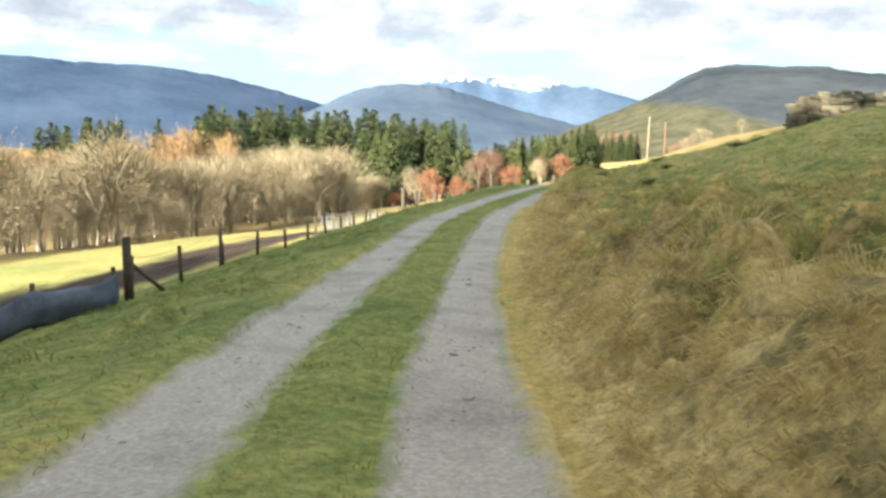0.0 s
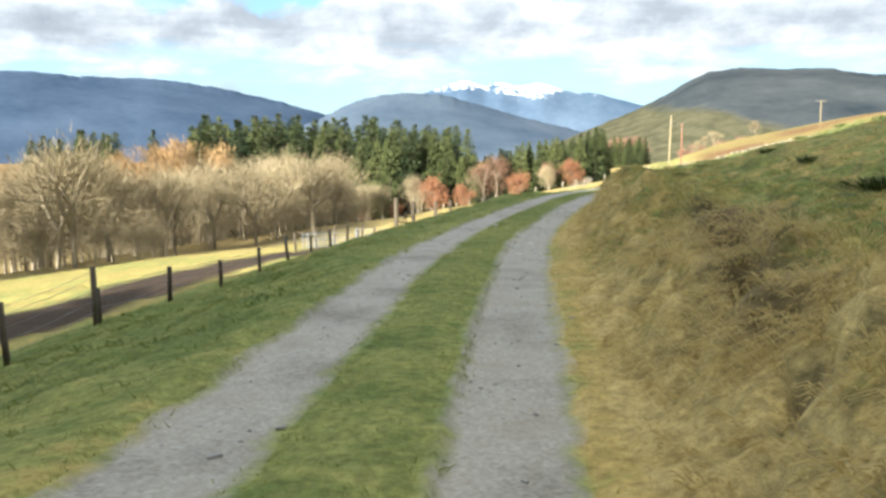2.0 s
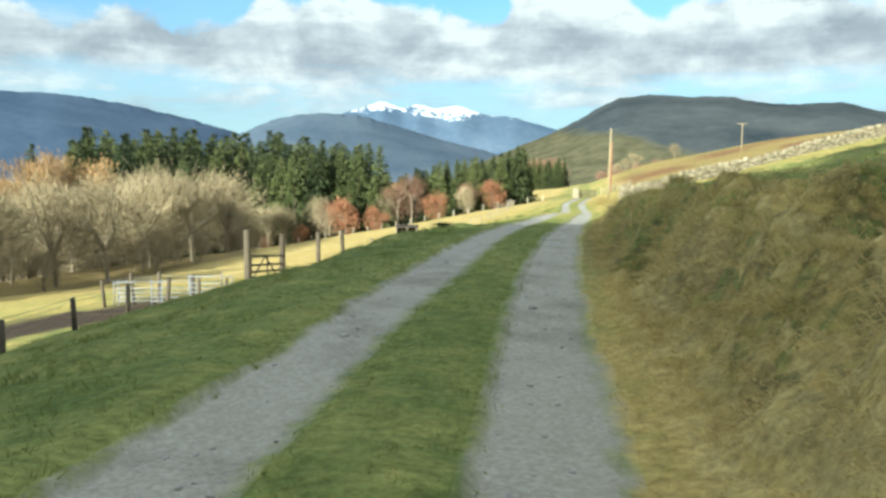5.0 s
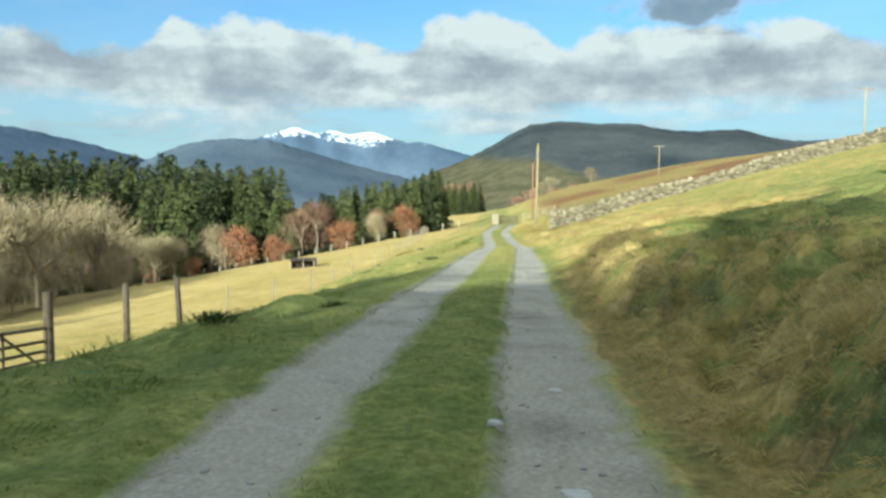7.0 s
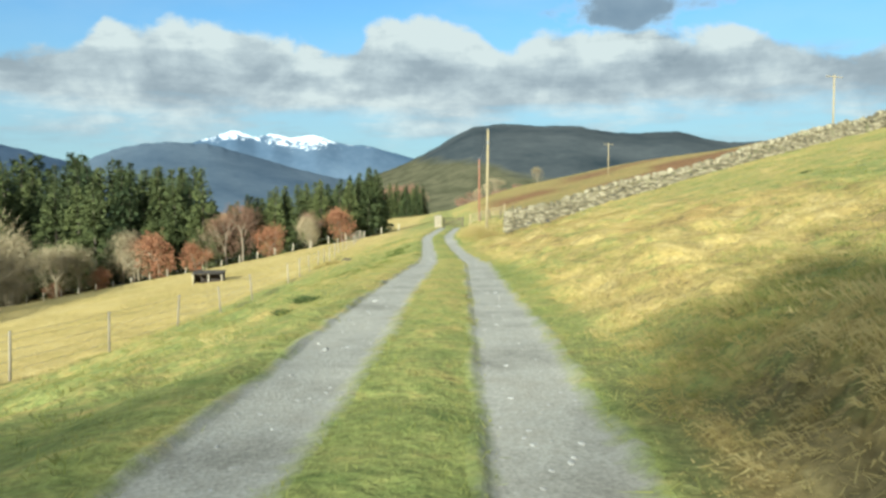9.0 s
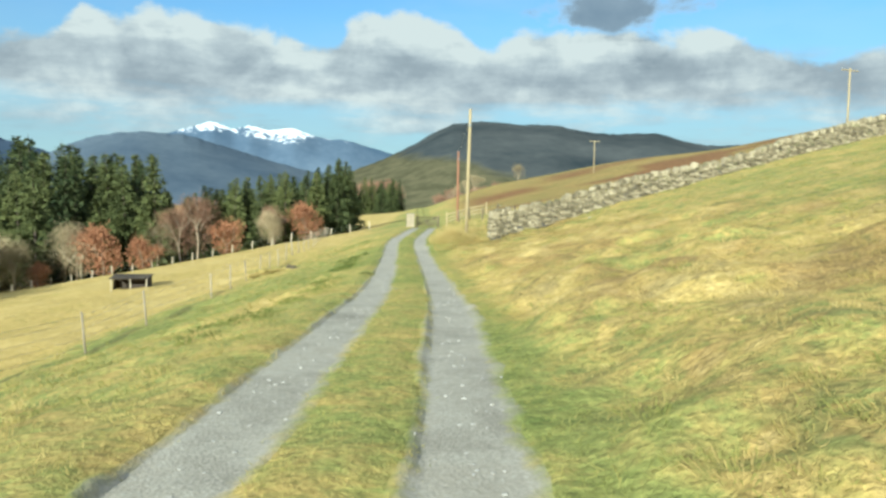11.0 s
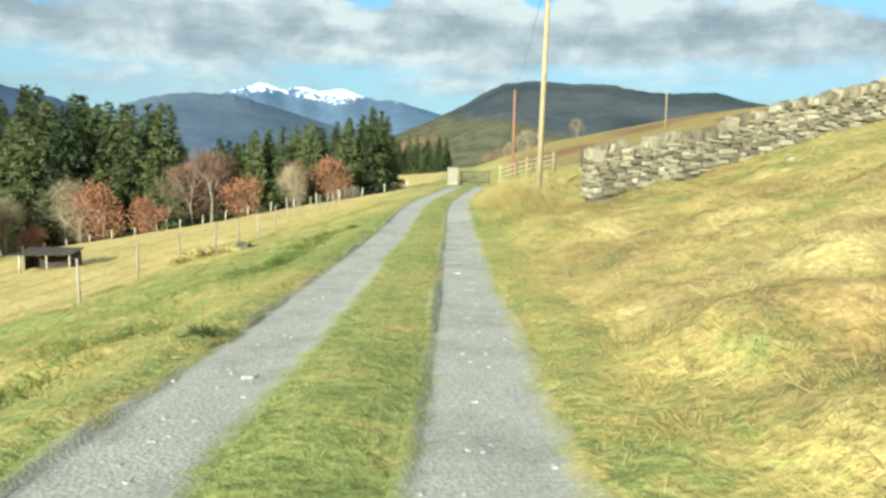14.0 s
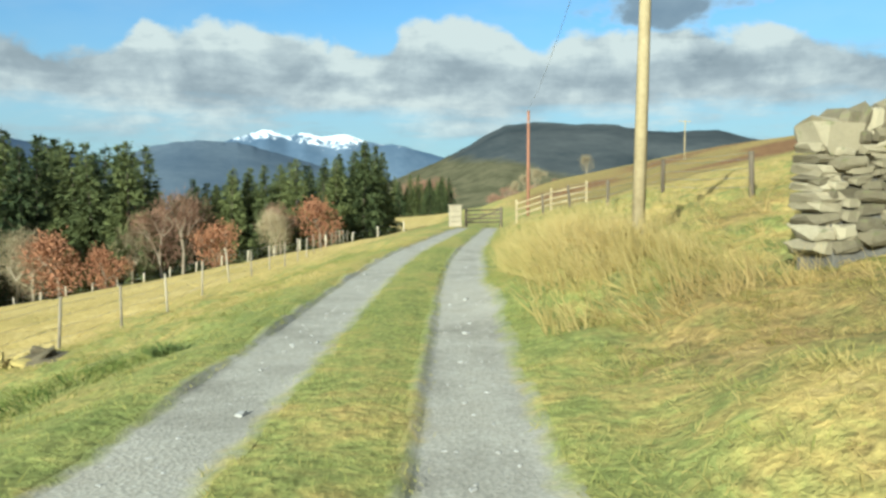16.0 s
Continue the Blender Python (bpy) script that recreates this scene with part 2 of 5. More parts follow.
def land(x, y, rough=True):
    """Height of the ground."""
    x, y = np.asarray(x, float), np.asarray(y, float)
    u = x - line_x(y)
    lef, rig = np.maximum(-u, 0), np.maximum(u, 0)
    near = -0.22 * np.clip(lef - 1.5, 0, 1.3) - 0.30 * np.clip(lef - 2.8, 0, 11) - 0.125 * np.clip(lef - 13.8, 0, 46)
    far = -0.19 * np.clip(lef - 2, 0, 58)
    k = smooth(110, 165, y)
    left = near * (1 - k) + far * k - 0.17 * np.clip(lef - 60, 0, 260) - 0.02 * np.clip(lef - 320, 0, 800)
    # the cut bank on the right, which sinks to a low shoulder, and the hillside over it
    cut = 1 - smooth(44, 56, y)
    sharp = smooth(14, 36, y) * cut
    foot = 1.30 + 0.32 * sharp + 0.12 * grain(y, 0 * y, 3.0, 3) + (0.06 + 0.10 * sharp) * grain(y, 0 * y, 1.1, 57) + 0.05 * grain(y, rig, 0.42, 62)
    high = np.interp(y, BANK_Y, BANK_H) * (1 + cut * (0.07 * grain(y, rig, 1.3, 63) + 0.09 * grain(y, rig, 0.5, 64)))
    bank = high * smooth(0, 1, (rig - foot) / (1.4 - 0.65 * sharp - 0.28 * smooth(41, 46, y) * cut + (0.35 - 0.2 * sharp) * grain(y, 0 * y, 5.0, 4)))
    berm = (0.04 + 0.06 * smooth(30, 40, y)) * smooth(57, 51.5, y + 0.8 * grain(x, y, 1.2, 54))
    bank = bank + berm * (smooth(0.0, 0.7, rig - foot - 0.2) - smooth(0.7, 3.2, rig - foot))
    steep = np.interp(y, BANK_Y, BANK_S)
    slope = steep * np.clip(rig - foot - 0.8 - np.interp(y, BANK_Y, LEDGE), 0, 40) + 0.07 * np.clip(rig - 9, 0, 30) * (1 - smooth(40, 75, y)) + 0.22 * np.clip(rig - 42, 0, 130) + 0.08 * np.clip(rig - 172, 0, 300)
    z = line_z(y) + left + bank + slope
    # rises under the spruce wood
    z = z + 13 * np.exp(-((x + 95) / 65) ** 2 - ((y - 325) / 60) ** 2) + 20 * np.exp(-((x + 205) / 60) ** 2 - ((y - 255) / 55) ** 2)
    # a hummock of old straw before the pole
    z = z + 0.55 * np.exp(-((x + 2.9) / 1.05) ** 2 - ((y - 101.3) / 2.6) ** 2)
    # the brow of the hillside beyond the wall
    z = z + 5.6 * smooth(185, 300, y) * (1 - smooth(330, 430, y)) * smooth(-14, 22, x) * (1 - 0.5 * smooth(50, 90, x))
    # ruts and the crown between them
    if rough:
        off = u - np.where(u < 0, RUT_LEFT, RUT_RIGHT)
        on = smooth(-0.40, -0.33, off) * smooth(0.44, 0.28, off)
        z = z - 0.03 * smooth(0.75, 0.35, np.abs(off)) - 0.048 * on
        calm = smooth(1.3, 3.5, np.abs(u)) * (1 - smooth(200, 400, np.hypot(x, y)))
        z = z + calm * (0.10 * grain(x, y, 2.3, 1) + 0.06 * grain(x, y, 0.9, 2) + 0.25 * grain(x, y, 14, 5))
        z = z + smooth(1.2, 2.0, u) * smooth(9, 4, u) * cut * (1.35 - 0.85 * smooth(2.6, 3.6, u)) * (tussock(x, y) - 0.06)
        z = z + smooth(1.3, 2.0, u) * smooth(14, 6, u) * smooth(50, 58, y) * smooth(140, 110, y) * (0.15 * grain(x, y, 0.95, 6) + 0.08 * grain(x, y, 0.5, 7))
        z = z + 0.11 * grain(x, y, 0.75, 56) * smooth(1.7, 2.6, -u) * smooth(14, 9, -u) * smooth(150, 120, y)
        z = z + 0.03 * grain(x, y, 0.5, 8) * (1 - on) + calm * smooth(40, 20, np.abs(u)) * 0.07 * np.abs(grain(x, y, 0.8, 10))
    far_off = smooth(300, 1500, np.hypot(x, y))
    return z * (1 - far_off) + far_off * (-45 + 12 * grain(x, y, 300, 9))


def mesh_of(name, verts, faces, mats=(), smooth_shade=True):
    me = bpy.data.meshes.new(name)
    verts, faces = np.asarray(verts, np.float32), np.asarray(faces, np.int32)
    me.vertices.add(len(verts))
    me.vertices.foreach_set("co", verts.ravel())
    n = faces.shape[1]
    me.loops.add(faces.size)
    me.loops.foreach_set("vertex_index", faces.ravel())
    me.polygons.add(len(faces))
    me.polygons.foreach_set("loop_start", np.arange(0, faces.size, n, dtype=np.int32))
    me.polygons.foreach_set("use_smooth", np.full(len(faces), smooth_shade))
    me.update(calc_edges=True)
    me.validate()
    for m in mats:
        me.materials.append(m)
    return me


def grid_faces(nu, nv):
    i = np.arange(nu * nv).reshape(nv, nu)
    return np.stack([i[:-1, :-1], i[:-1, 1:], i[1:, 1:], i[1:, :-1]], -1).reshape(-1, 4)


def spread(*legs):
    """Steps along an axis: (end, step) legs from the first number on."""
    out = [legs[0]]
    for end, step in legs[1:]:
        n = max(1, round((end - out[-1]) / step))
        out += list(np.linspace(out[-1], end, n + 1)[1:])
    return out


def fan(start, end, first):
    out, step, v = [], first, start
    while v + step < end:
        v += step
        out.append(v)
        step *= 1.22
    return out + [end]


def part(name, data, material, parent, label=""):
    """Links a mesh or bmesh as one object under a thing or a part."""
    if isinstance(data, bmesh.types.BMesh):
        me = bpy.data.meshes.new(name)
        data.to_mesh(me)
        data.free()
        data = me
    if material is not None and not data.materials:
        data.materials.append(material)
    ob = new(name, data)
    ob.parent = parent
    return tagged(ob, label)

# ---- materials ----
def material(name):
    m = bpy.data.materials.new(name)
    m.use_nodes = True
    return m, Nodes(m.node_tree)


def finish(n, colour, rough, height=None, strength=0.3, distance=0.02, metal=0.0, spec=0.3):
    bsdf = n.add("ShaderNodeBsdfPrincipled", {"Base Color": colour, "Roughness": rough, "Metallic": metal, "Specular IOR Level": spec})
    if height is not None:
        b = n.add("ShaderNodeBump", {"Height": height, "Strength": strength, "Distance": distance})
        n.tree.links.new(b.outputs[0], bsdf.inputs["Normal"])
    n.add("ShaderNodeOutputMaterial", {0: bsdf.outputs[0]})
    return bsdf


def plain(name, dark, light, size, rough=0.85, fine=8.0, bump=0.3, distance=0.01, spec=0.25, random_tint=0.0):
    """A surface that wanders between two colours at two sizes (metres), with fine relief."""
    m, n = material(name)
    p = n.add("ShaderNodeTexCoord").outputs["Object"]
    a, b = n.noise(p, 1 / size, 3), n.noise(p, fine / size, 5, 0.65)
    f = n.math("ADD", n.math("MULTIPLY", a, 0.55), n.math("MULTIPLY", b, 0.45))
    if random_tint:
        r = n.add("ShaderNodeObjectInfo").outputs["Random"]
        f = n.math("ADD", f, n.math("MULTIPLY", n.math("SUBTRACT", r, 0.5), random_tint))
    c = n.ramp(f, [(0.3, dark), (0.7, light)])
    finish(n, c, rough, b, bump, distance, spec=spec)
    return m


def turf_colour(n, p):
    """Green to straw by the ground's dryness, with bracken and bare earth."""
    dry = n.add("ShaderNodeAttribute", attribute_name="dry").outputs["Fac"]
    bare = n.add("ShaderNodeAttribute", attribute_name="bare").outputs["Fac"]
    brown = n.add("ShaderNodeAttribute", attribute_name="bracken").outputs["Fac"]
    big, mid, fine = n.noise(p, 0.22, 4, 0.6), n.noise(p, 1.3, 5, 0.65), n.noise(p, 14, 5, 0.7)
    f = n.math("ADD", dry, n.math("ADD", n.math("MULTIPLY", n.math("SUBTRACT", big, 0.5), 0.5), n.math("ADD", n.math("MULTIPLY", n.math("SUBTRACT", mid, 0.5), 0.6), n.math("MULTIPLY", n.math("SUBTRACT", n.noise(p, 4.2, 3, 0.6, 0.4), 0.5), 0.6))))
    # tussocks: each with its own colour; dark moss and painted gap shade between them
    tuft = n.add("ShaderNodeAttribute", attribute_name="tuft").outputs["Fac"]
    warp = n.add("ShaderNodeVectorMath", {0: p, 1: n.add("ShaderNodeTexNoise", {"Vector": p, "Scale": 3.0, "Detail": 3.0}).outputs["Color"]}, operation="ADD").outputs[0]
    cell = n.add("ShaderNodeTexVoronoi", {"Vector": warp, "Scale": 3.4, "Randomness": 1.0})
    own = n.add("ShaderNodeRGBToBW", {0: cell.outputs["Color"]}).outputs[0]
    f = n.math("ADD", f, n.math("MULTIPLY", tuft, n.math("MULTIPLY", n.math("SUBTRACT", own, 0.46), 0.62)))
    c = n.ramp(f, [(0.0, (0.058, 0.085, 0.024)), (0.3, (0.132, 0.164, 0.046)), (0.55, (0.240, 0.246, 0.076)), (0.8, (0.405, 0.300, 0.103)), (1.0, (0.48, 0.37, 0.15))])
    c = n.mix(n.math("MULTIPLY", tuft, n.ramp(cell.outputs["Distance"], [(0.48, (0,) * 3), (0.78, (0.55,) * 3)])), c, (0.088, 0.083, 0.040))
    c = n.mix(brown, c, n.ramp(mid, [(0.3, (0.10, 0.055, 0.028)), (0.7, (0.26, 0.14, 0.06))]))
    c = n.mix(bare, c, n.ramp(fine, [(0.3, (0.035, 0.024, 0.017)), (0.75, (0.095, 0.068, 0.046))]))
    c = n.mix(1.0, c, n.ramp(fine, [(0.28, (0.50, 0.50, 0.50)), (0.70, (1.28, 1.28, 1.28))]), "MULTIPLY")
    return c, fine, mid


def turf():
    m, n = material("turf")
    p = n.add("ShaderNodeTexCoord").outputs["Object"]
    c, fine, mid = turf_colour(n, p)
    h = n.math("ADD", n.math("MULTIPLY", fine, 0.5), mid)
    finish(n, c, 0.95, n.math("ADD", h, n.noise(p, 5.0, 4, 0.6)), 0.8, 0.08, spec=0.1)
    return m


def blades():
    m, n = material("grass_blades")
    p = n.add("ShaderNodeTexCoord").outputs["Object"]
    dry = n.add("ShaderNodeAttribute", attribute_name="dry").outputs["Fac"]
    r = n.add("ShaderNodeNewGeometry").outputs["Random Per Island"]
    f = n.math("ADD", dry, n.math("MULTIPLY", n.math("SUBTRACT", r, 0.5), 0.12))
    c = n.ramp(f, [(0.0, (0.062, 0.090, 0.026)), (0.3, (0.145, 0.178, 0.050)), (0.55, (0.275, 0.272, 0.086)), (0.8, (0.45, 0.352, 0.140)), (1.0, (0.55, 0.44, 0.20))])
    russet = n.add("ShaderNodeAttribute", attribute_name="bracken").outputs["Fac"]
    c = n.mix(n.math("MULTIPLY", russet, 0.85), c, n.ramp(r, [(0.2, (0.27, 0.165, 0.065)), (0.8, (0.43, 0.285, 0.12))]))
    d = n.add("ShaderNodeBsdfDiffuse", {"Color": c})
    t = n.add("ShaderNodeBsdfTranslucent", {"Color": c})
    x = n.add("ShaderNodeMixShader", {0: 0.5, 1: d.outputs[0], 2: t.outputs[0]})
    n.add("ShaderNodeOutputMaterial", {0: x.outputs[0]})
    return m


def gravel():
    m, n = material("wheel_track_gravel")
    p = n.add("ShaderNodeTexCoord").outputs["Object"]
    v = n.add("ShaderNodeTexVoronoi", {"Vector": p, "Scale": 40.0, "Randomness": 1.0})
    fine, mid = n.noise(p, 30, 6, 0.7), n.noise(p, 1.1, 4, 0.6)
    c = n.ramp(n.math("ADD", n.math("MULTIPLY", mid, 0.6), n.math("MULTIPLY", fine, 0.4)), [(0.32, (0.168, 0.152, 0.124)), (0.52, (0.315, 0.292, 0.246)), (0.72, (0.475, 0.447, 0.38))])
    grey = n.add("ShaderNodeRGBToBW", {0: v.outputs["Color"]}).outputs[0]
    c = n.mix(0.3, c, n.ramp(grey, [(0.2, (0.25,) * 3), (0.8, (0.75,) * 3)]), "SOFT_LIGHT")
    c = n.mix(n.ramp(mid, [(0.52, (0,) * 3), (0.75, (0.6,) * 3)]), c, (0.13, 0.105, 0.075))
    # grass and earth creep in over the edges
    rim = n.add("ShaderNodeAttribute", attribute_name="rim").outputs["Fac"]
    k = n.math("ADD", rim, n.math("ADD", n.math("MULTIPLY", n.math("SUBTRACT", n.noise(p, 4.0, 4, 0.6), 0.5), 0.24), n.math("MULTIPLY", n.math("SUBTRACT", fine, 0.5), 0.10)))
    k = n.math("MULTIPLY", k, 9.0, clamp=True)
    green = turf_colour(n, p)[0]
    c = n.mix(k, c, green)
    h = n.math("ADD", v.outputs["Distance"], n.math("MULTIPLY", fine, 0.6))
    finish(n, c, 0.9, h, 0.3, 0.015, spec=0.2)
    return m


def hillside(name, low, high, snow=0.0, foot=None):
    """Far slopes: woods and moor by patches, pasture at the foot, snow over a height."""
    m, n = material(name)
    p = n.add("ShaderNodeTexCoord").outputs["Object"]
    a, b = n.noise(p, 0.0035, 5, 0.6), n.noise(p, 0.03, 5, 0.65)
    z = n.add("ShaderNodeSeparateXYZ", {0: p}).outputs[2]
    c = n.ramp(n.math("ADD", n.math("MULTIPLY", a, 0.75), n.math("MULTIPLY", b, 0.25)), [(0.35, low), (0.65, high)])
    if foot:
        k = n.math("MULTIPLY", n.math("SUBTRACT", n.math("ADD", n.math("ADD", 30.0, n.math("MULTIPLY", n.math("MULTIPLY", n.math("SUBTRACT", 240.0, n.add("ShaderNodeSeparateXYZ", {0: p}).outputs[0]), 0.003, clamp=True), 120.0)), n.math("MULTIPLY", n.math("SUBTRACT", a, 0.5), 200.0)), z), 0.03, clamp=True)
        c = n.mix(k, c, n.ramp(b, [(0.35, foot[0]), (0.65, foot[1])]))
    if snow:
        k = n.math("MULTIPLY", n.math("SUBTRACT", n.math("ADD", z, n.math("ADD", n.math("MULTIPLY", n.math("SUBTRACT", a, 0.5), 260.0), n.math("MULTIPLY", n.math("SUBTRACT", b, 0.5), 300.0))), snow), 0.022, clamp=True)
        # snow greyed and blued by painted haze
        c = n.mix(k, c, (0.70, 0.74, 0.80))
    finish(n, c, 1.0, b, 0.35, 6.0, spec=0.0)
    return m


TURF, BLADES, GRAVEL = turf(), blades(), gravel()
BARK = plain("bark", (0.13, 0.105, 0.075), (0.30, 0.25, 0.18), 0.6, random_tint=0.3)
SPRUCE_BARK = plain("spruce_bark", (0.045, 0.034, 0.024), (0.12, 0.095, 0.07), 0.6, random_tint=0.3)
PALE_BARK = plain("pale_bark", (0.16, 0.13, 0.085), (0.33, 0.275, 0.185), 0.8, random_tint=0.3)
TWIGS = plain("bare_twigs", (0.170, 0.135, 0.077), (0.335, 0.272, 0.162), 3.0, random_tint=0.35)
LARCH = plain("larch_twigs", (0.22, 0.135, 0.060), (0.38, 0.24, 0.11), 3.0, random_tint=0.25)
RUDDY = plain("ruddy_twigs", (0.135, 0.075, 0.048), (0.25, 0.145, 0.095), 3.0, random_tint=0.3)
NEEDLES = plain("spruce_needles", (0.017, 0.029, 0.010), (0.088, 0.100, 0.032), 2.5, random_tint=0.35)
COPPER = plain("copper_leaves", (0.165, 0.072, 0.038), (0.32, 0.152, 0.080), 1.2, random_tint=0.25)
# post timber: base colour darkened for the shade around the gate
POST = plain("weathered_post", (0.045, 0.034, 0.023), (0.125, 0.10, 0.068), 0.25, random_tint=0.3)
FIELD_POST = plain("grey_post", (0.15, 0.125, 0.09), (0.32, 0.275, 0.20), 0.25, random_tint=0.3)
POLE = plain("pole_timber", (0.21, 0.165, 0.090), (0.36, 0.29, 0.165), 0.5)
POLE_BROWN = plain("pole_timber_brown", (0.16, 0.075, 0.045), (0.28, 0.13, 0.08), 0.5)
RAIL = plain("pale_rail", (0.34, 0.29, 0.20), (0.58, 0.51, 0.38), 0.4)


def wall_stone():
    m, n = material("wall_stone")
    p = n.add("ShaderNodeTexCoord").outputs["Object"]
    a, b = n.noise(p, 3.0, 4, 0.6), n.noise(p, 26.0, 5, 0.65)
    r = n.math("FRACT", n.math("ADD", n.add("ShaderNodeObjectInfo").outputs["Random"], n.add("ShaderNodeNewGeometry").outputs["Random Per Island"]))
    f = n.math("ADD", n.math("MULTIPLY", r, 0.6), n.math("ADD", n.math("MULTIPLY", a, 0.25), n.math("MULTIPLY", b, 0.2)))
    c = n.ramp(f, [(0.15, (0.065, 0.054, 0.034)), (0.45, (0.180, 0.152, 0.098)), (0.78, (0.305, 0.262, 0.174)), (0.96, (0.47, 0.415, 0.295))])
    # moss and pale lichen
    c = n.mix(n.ramp(a, [(0.56, (0,) * 3), (0.66, (0.6,) * 3)]), c, (0.13, 0.135, 0.06))
    finish(n, c, 0.92, b, 0.6, 0.02, spec=0.2)
    return m


STONE = wall_stone()
BRACKEN = plain("bracken", (0.19, 0.14, 0.045), (0.40, 0.32, 0.11), 0.5)
PALE_STONE = plain("pale_stone", (0.19, 0.16, 0.11), (0.34, 0.29, 0.20), 0.4)
CORE = plain("wall_core", (0.05, 0.045, 0.04), (0.13, 0.12, 0.10), 0.2)
PEBBLE = plain("loose_stone", (0.22, 0.21, 0.195), (0.46, 0.44, 0.41), 0.15, random_tint=0.4)
PALE_SLAB = plain("pale_slab", (0.34, 0.33, 0.31), (0.56, 0.55, 0.52), 0.2, 0.7)
EARTH = plain("mud", (0.045, 0.036, 0.022), (0.13, 0.105, 0.062), 0.5)
STEEL = plain("galvanised_steel", (0.16, 0.17, 0.175), (0.30, 0.31, 0.32), 0.3, 0.45)
DARKWOOD = plain("dark_boards", (0.022, 0.017, 0.013), (0.060, 0.046, 0.034), 0.4)
WIRE = plain("wire", (0.16, 0.16, 0.16), (0.30, 0.30, 0.30), 0.5, 0.5)
NETTING = plain("windbreak_netting", (0.045, 0.055, 0.075), (0.13, 0.15, 0.185), 0.5, 0.8)
RUSH = plain("rush", (0.030, 0.048, 0.014), (0.090, 0.115, 0.032), 0.3, random_tint=0.3)

# ---- the ground ----
us = sorted(set([-v for v in fan(60, 5000, 1.6)] + spread(-60, (-16, 1.1), (-4, 0.35), (-1.5, 0.16), (1.3, 0.05), (3.4, 0.075), (6.6, 0.13), (12, 0.3), (60, 1.1)) + fan(60, 5000, 1.6)))
ys = sorted(set([-30 - v for v in fan(0, 4970, 1.5)] + spread(-30, (-4, 0.8), (58, 0.115), (85, 0.25), (125, 0.5), (260, 1.5)) + [260 + v for v in fan(0, 4740, 2.0)]))
U, YY = np.meshgrid(us, ys)
XX = U + line_x(YY)
ZZ = land(XX, YY)


def dryness(x, y):
    """0 green, 1 straw; also bracken and bare earth."""
    u = x - line_x(y)
    lump = 0.5 + 0.5 * grain(x, y, 3.0, 21)
    patch = 0.5 + 0.5 * grain(x, y, 9.0, 22)
    crown = 0.36 + 0.13 * lump + 0.15 * smooth(46, 62, y)
    verge = 0.30 + 0.18 * lump + (0.10 + 0.22 * patch) * smooth(45, 70, y)
    field = 0.58 + 0.16 * patch + 0.20 * smooth(50, 85, y)
    edge = smooth(11.0, 14.0, -u + 1.5 * grain(x, y, 6, 23)) * (1 - smooth(105, 150, y)) + smooth(5, 9, -u) * smooth(105, 150, y)
    left = verge * (1 - edge) + field * edge
    gold = smooth(50, 58, y) * smooth(14, 6, u) * smooth(1.3, 2.2, u) * (0.12 + 0.36 * lump * (0.4 + 0.6 * patch)) * (1 - 0.65 * smooth(82, 96, y))
    brim = np.interp(y, [0, 4, 8, 22, 50], [2.2, 2.3, 2.5, 2.65, 2.45]) + 0.4 * grain(x, y, 2.2, 59) + 0.3 * grain(x, y, 0.7, 60)
    cut = (1 - smooth(48, 56, y)) * smooth(1.2, 1.7, u) * smooth(0.45, -0.45, u - brim) * (1 - 0.62 * smooth(25, 34, y) * smooth(50, 45, y)) * (0.38 + 0.16 * lump + 1.1 * np.clip(tussock(x, y) + 0.06, 0, 0.5)) * (0.45 + 0.65 * smooth(-0.45, 0.25, grain(x + 0.5 * y, y, 0.75, 65)))
    up = 0.44 + 0.06 * smooth(40, 30, y) + 0.12 * patch + 0.15 * smooth(66, 80, y) * (1 - 0.6 * smooth(91, 98, y) * smooth(9, 5, u))
    right = up + gold + cut + 0.13 * grain(x, y, 0.85, 28) * smooth(1.6, 2.4, u) * smooth(52, 60, y) * smooth(130, 110, y)
    strip = smooth(1.0, 1.15, np.abs(u)) * smooth(1.75, 1.4, np.abs(u)) * (0.12 + 0.22 * lump) * (1 - smooth(44, 56, y)) * np.where(u < 0, 0.35, 0.8)
    d = strip + np.where(np.abs(u) < 1.05, crown, np.where(u < 0, left, right))
    brown = smooth(120, 150, y) * smooth(4, 14, u) * (0.5 + 0.5 * smooth(-0.2, 0.3, grain(x, y, 18, 24)))
    # russet patches in the long grass beside the track
    brown = np.maximum(brown, 0.42 * smooth(-0.15, 0.5, grain(x, y, 1.5, 29) + 0.35 * grain(x, y, 0.5, 30)) * smooth(1.8, 2.8, u) * smooth(15, 8, u) * smooth(54, 60, y) * smooth(112, 100, y))
    # tussocks: dark moss and soil in the hollows, crevice shade painted in with them
    hollow = smooth(0.0, -0.10, tussock(x, y) - 0.06 * grain(x, y, 1.5, 53)) * smooth(1.3, 1.9, u)
    hollow = hollow * np.maximum(0.62 * (1 - 0.5 * smooth(24, 33, y)) * smooth(4.5, 2.8, u) * (1 - smooth(46, 54, y)), 0.30 * smooth(12, 5, u) * smooth(50, 58, y) * smooth(130, 110, y))
    soil = smooth(0.60, 0.85, grain(x, y, 1.6, 25)) * smooth(1.4, 1.8, u) * smooth(4.2, 2.6, u) * (1 - smooth(46, 54, y)) * 0.9
    # bare earth low on the bank, also standing for the dark of an undercut
    soil = np.maximum(soil, 0.5 * smooth(1.5, 1.68, u) * smooth(2.2, 1.85, u) * smooth(-0.25, 0.3, grain(x, y, 0.9, 66) + 0.4 * grain(x, y, 0.35, 67)) * smooth(27, 33, y) * smooth(55, 52, y))
    mud = smooth(14.5, 15.5, -u) * smooth(21.0, 19.5, -u) * smooth(62, 52, y)
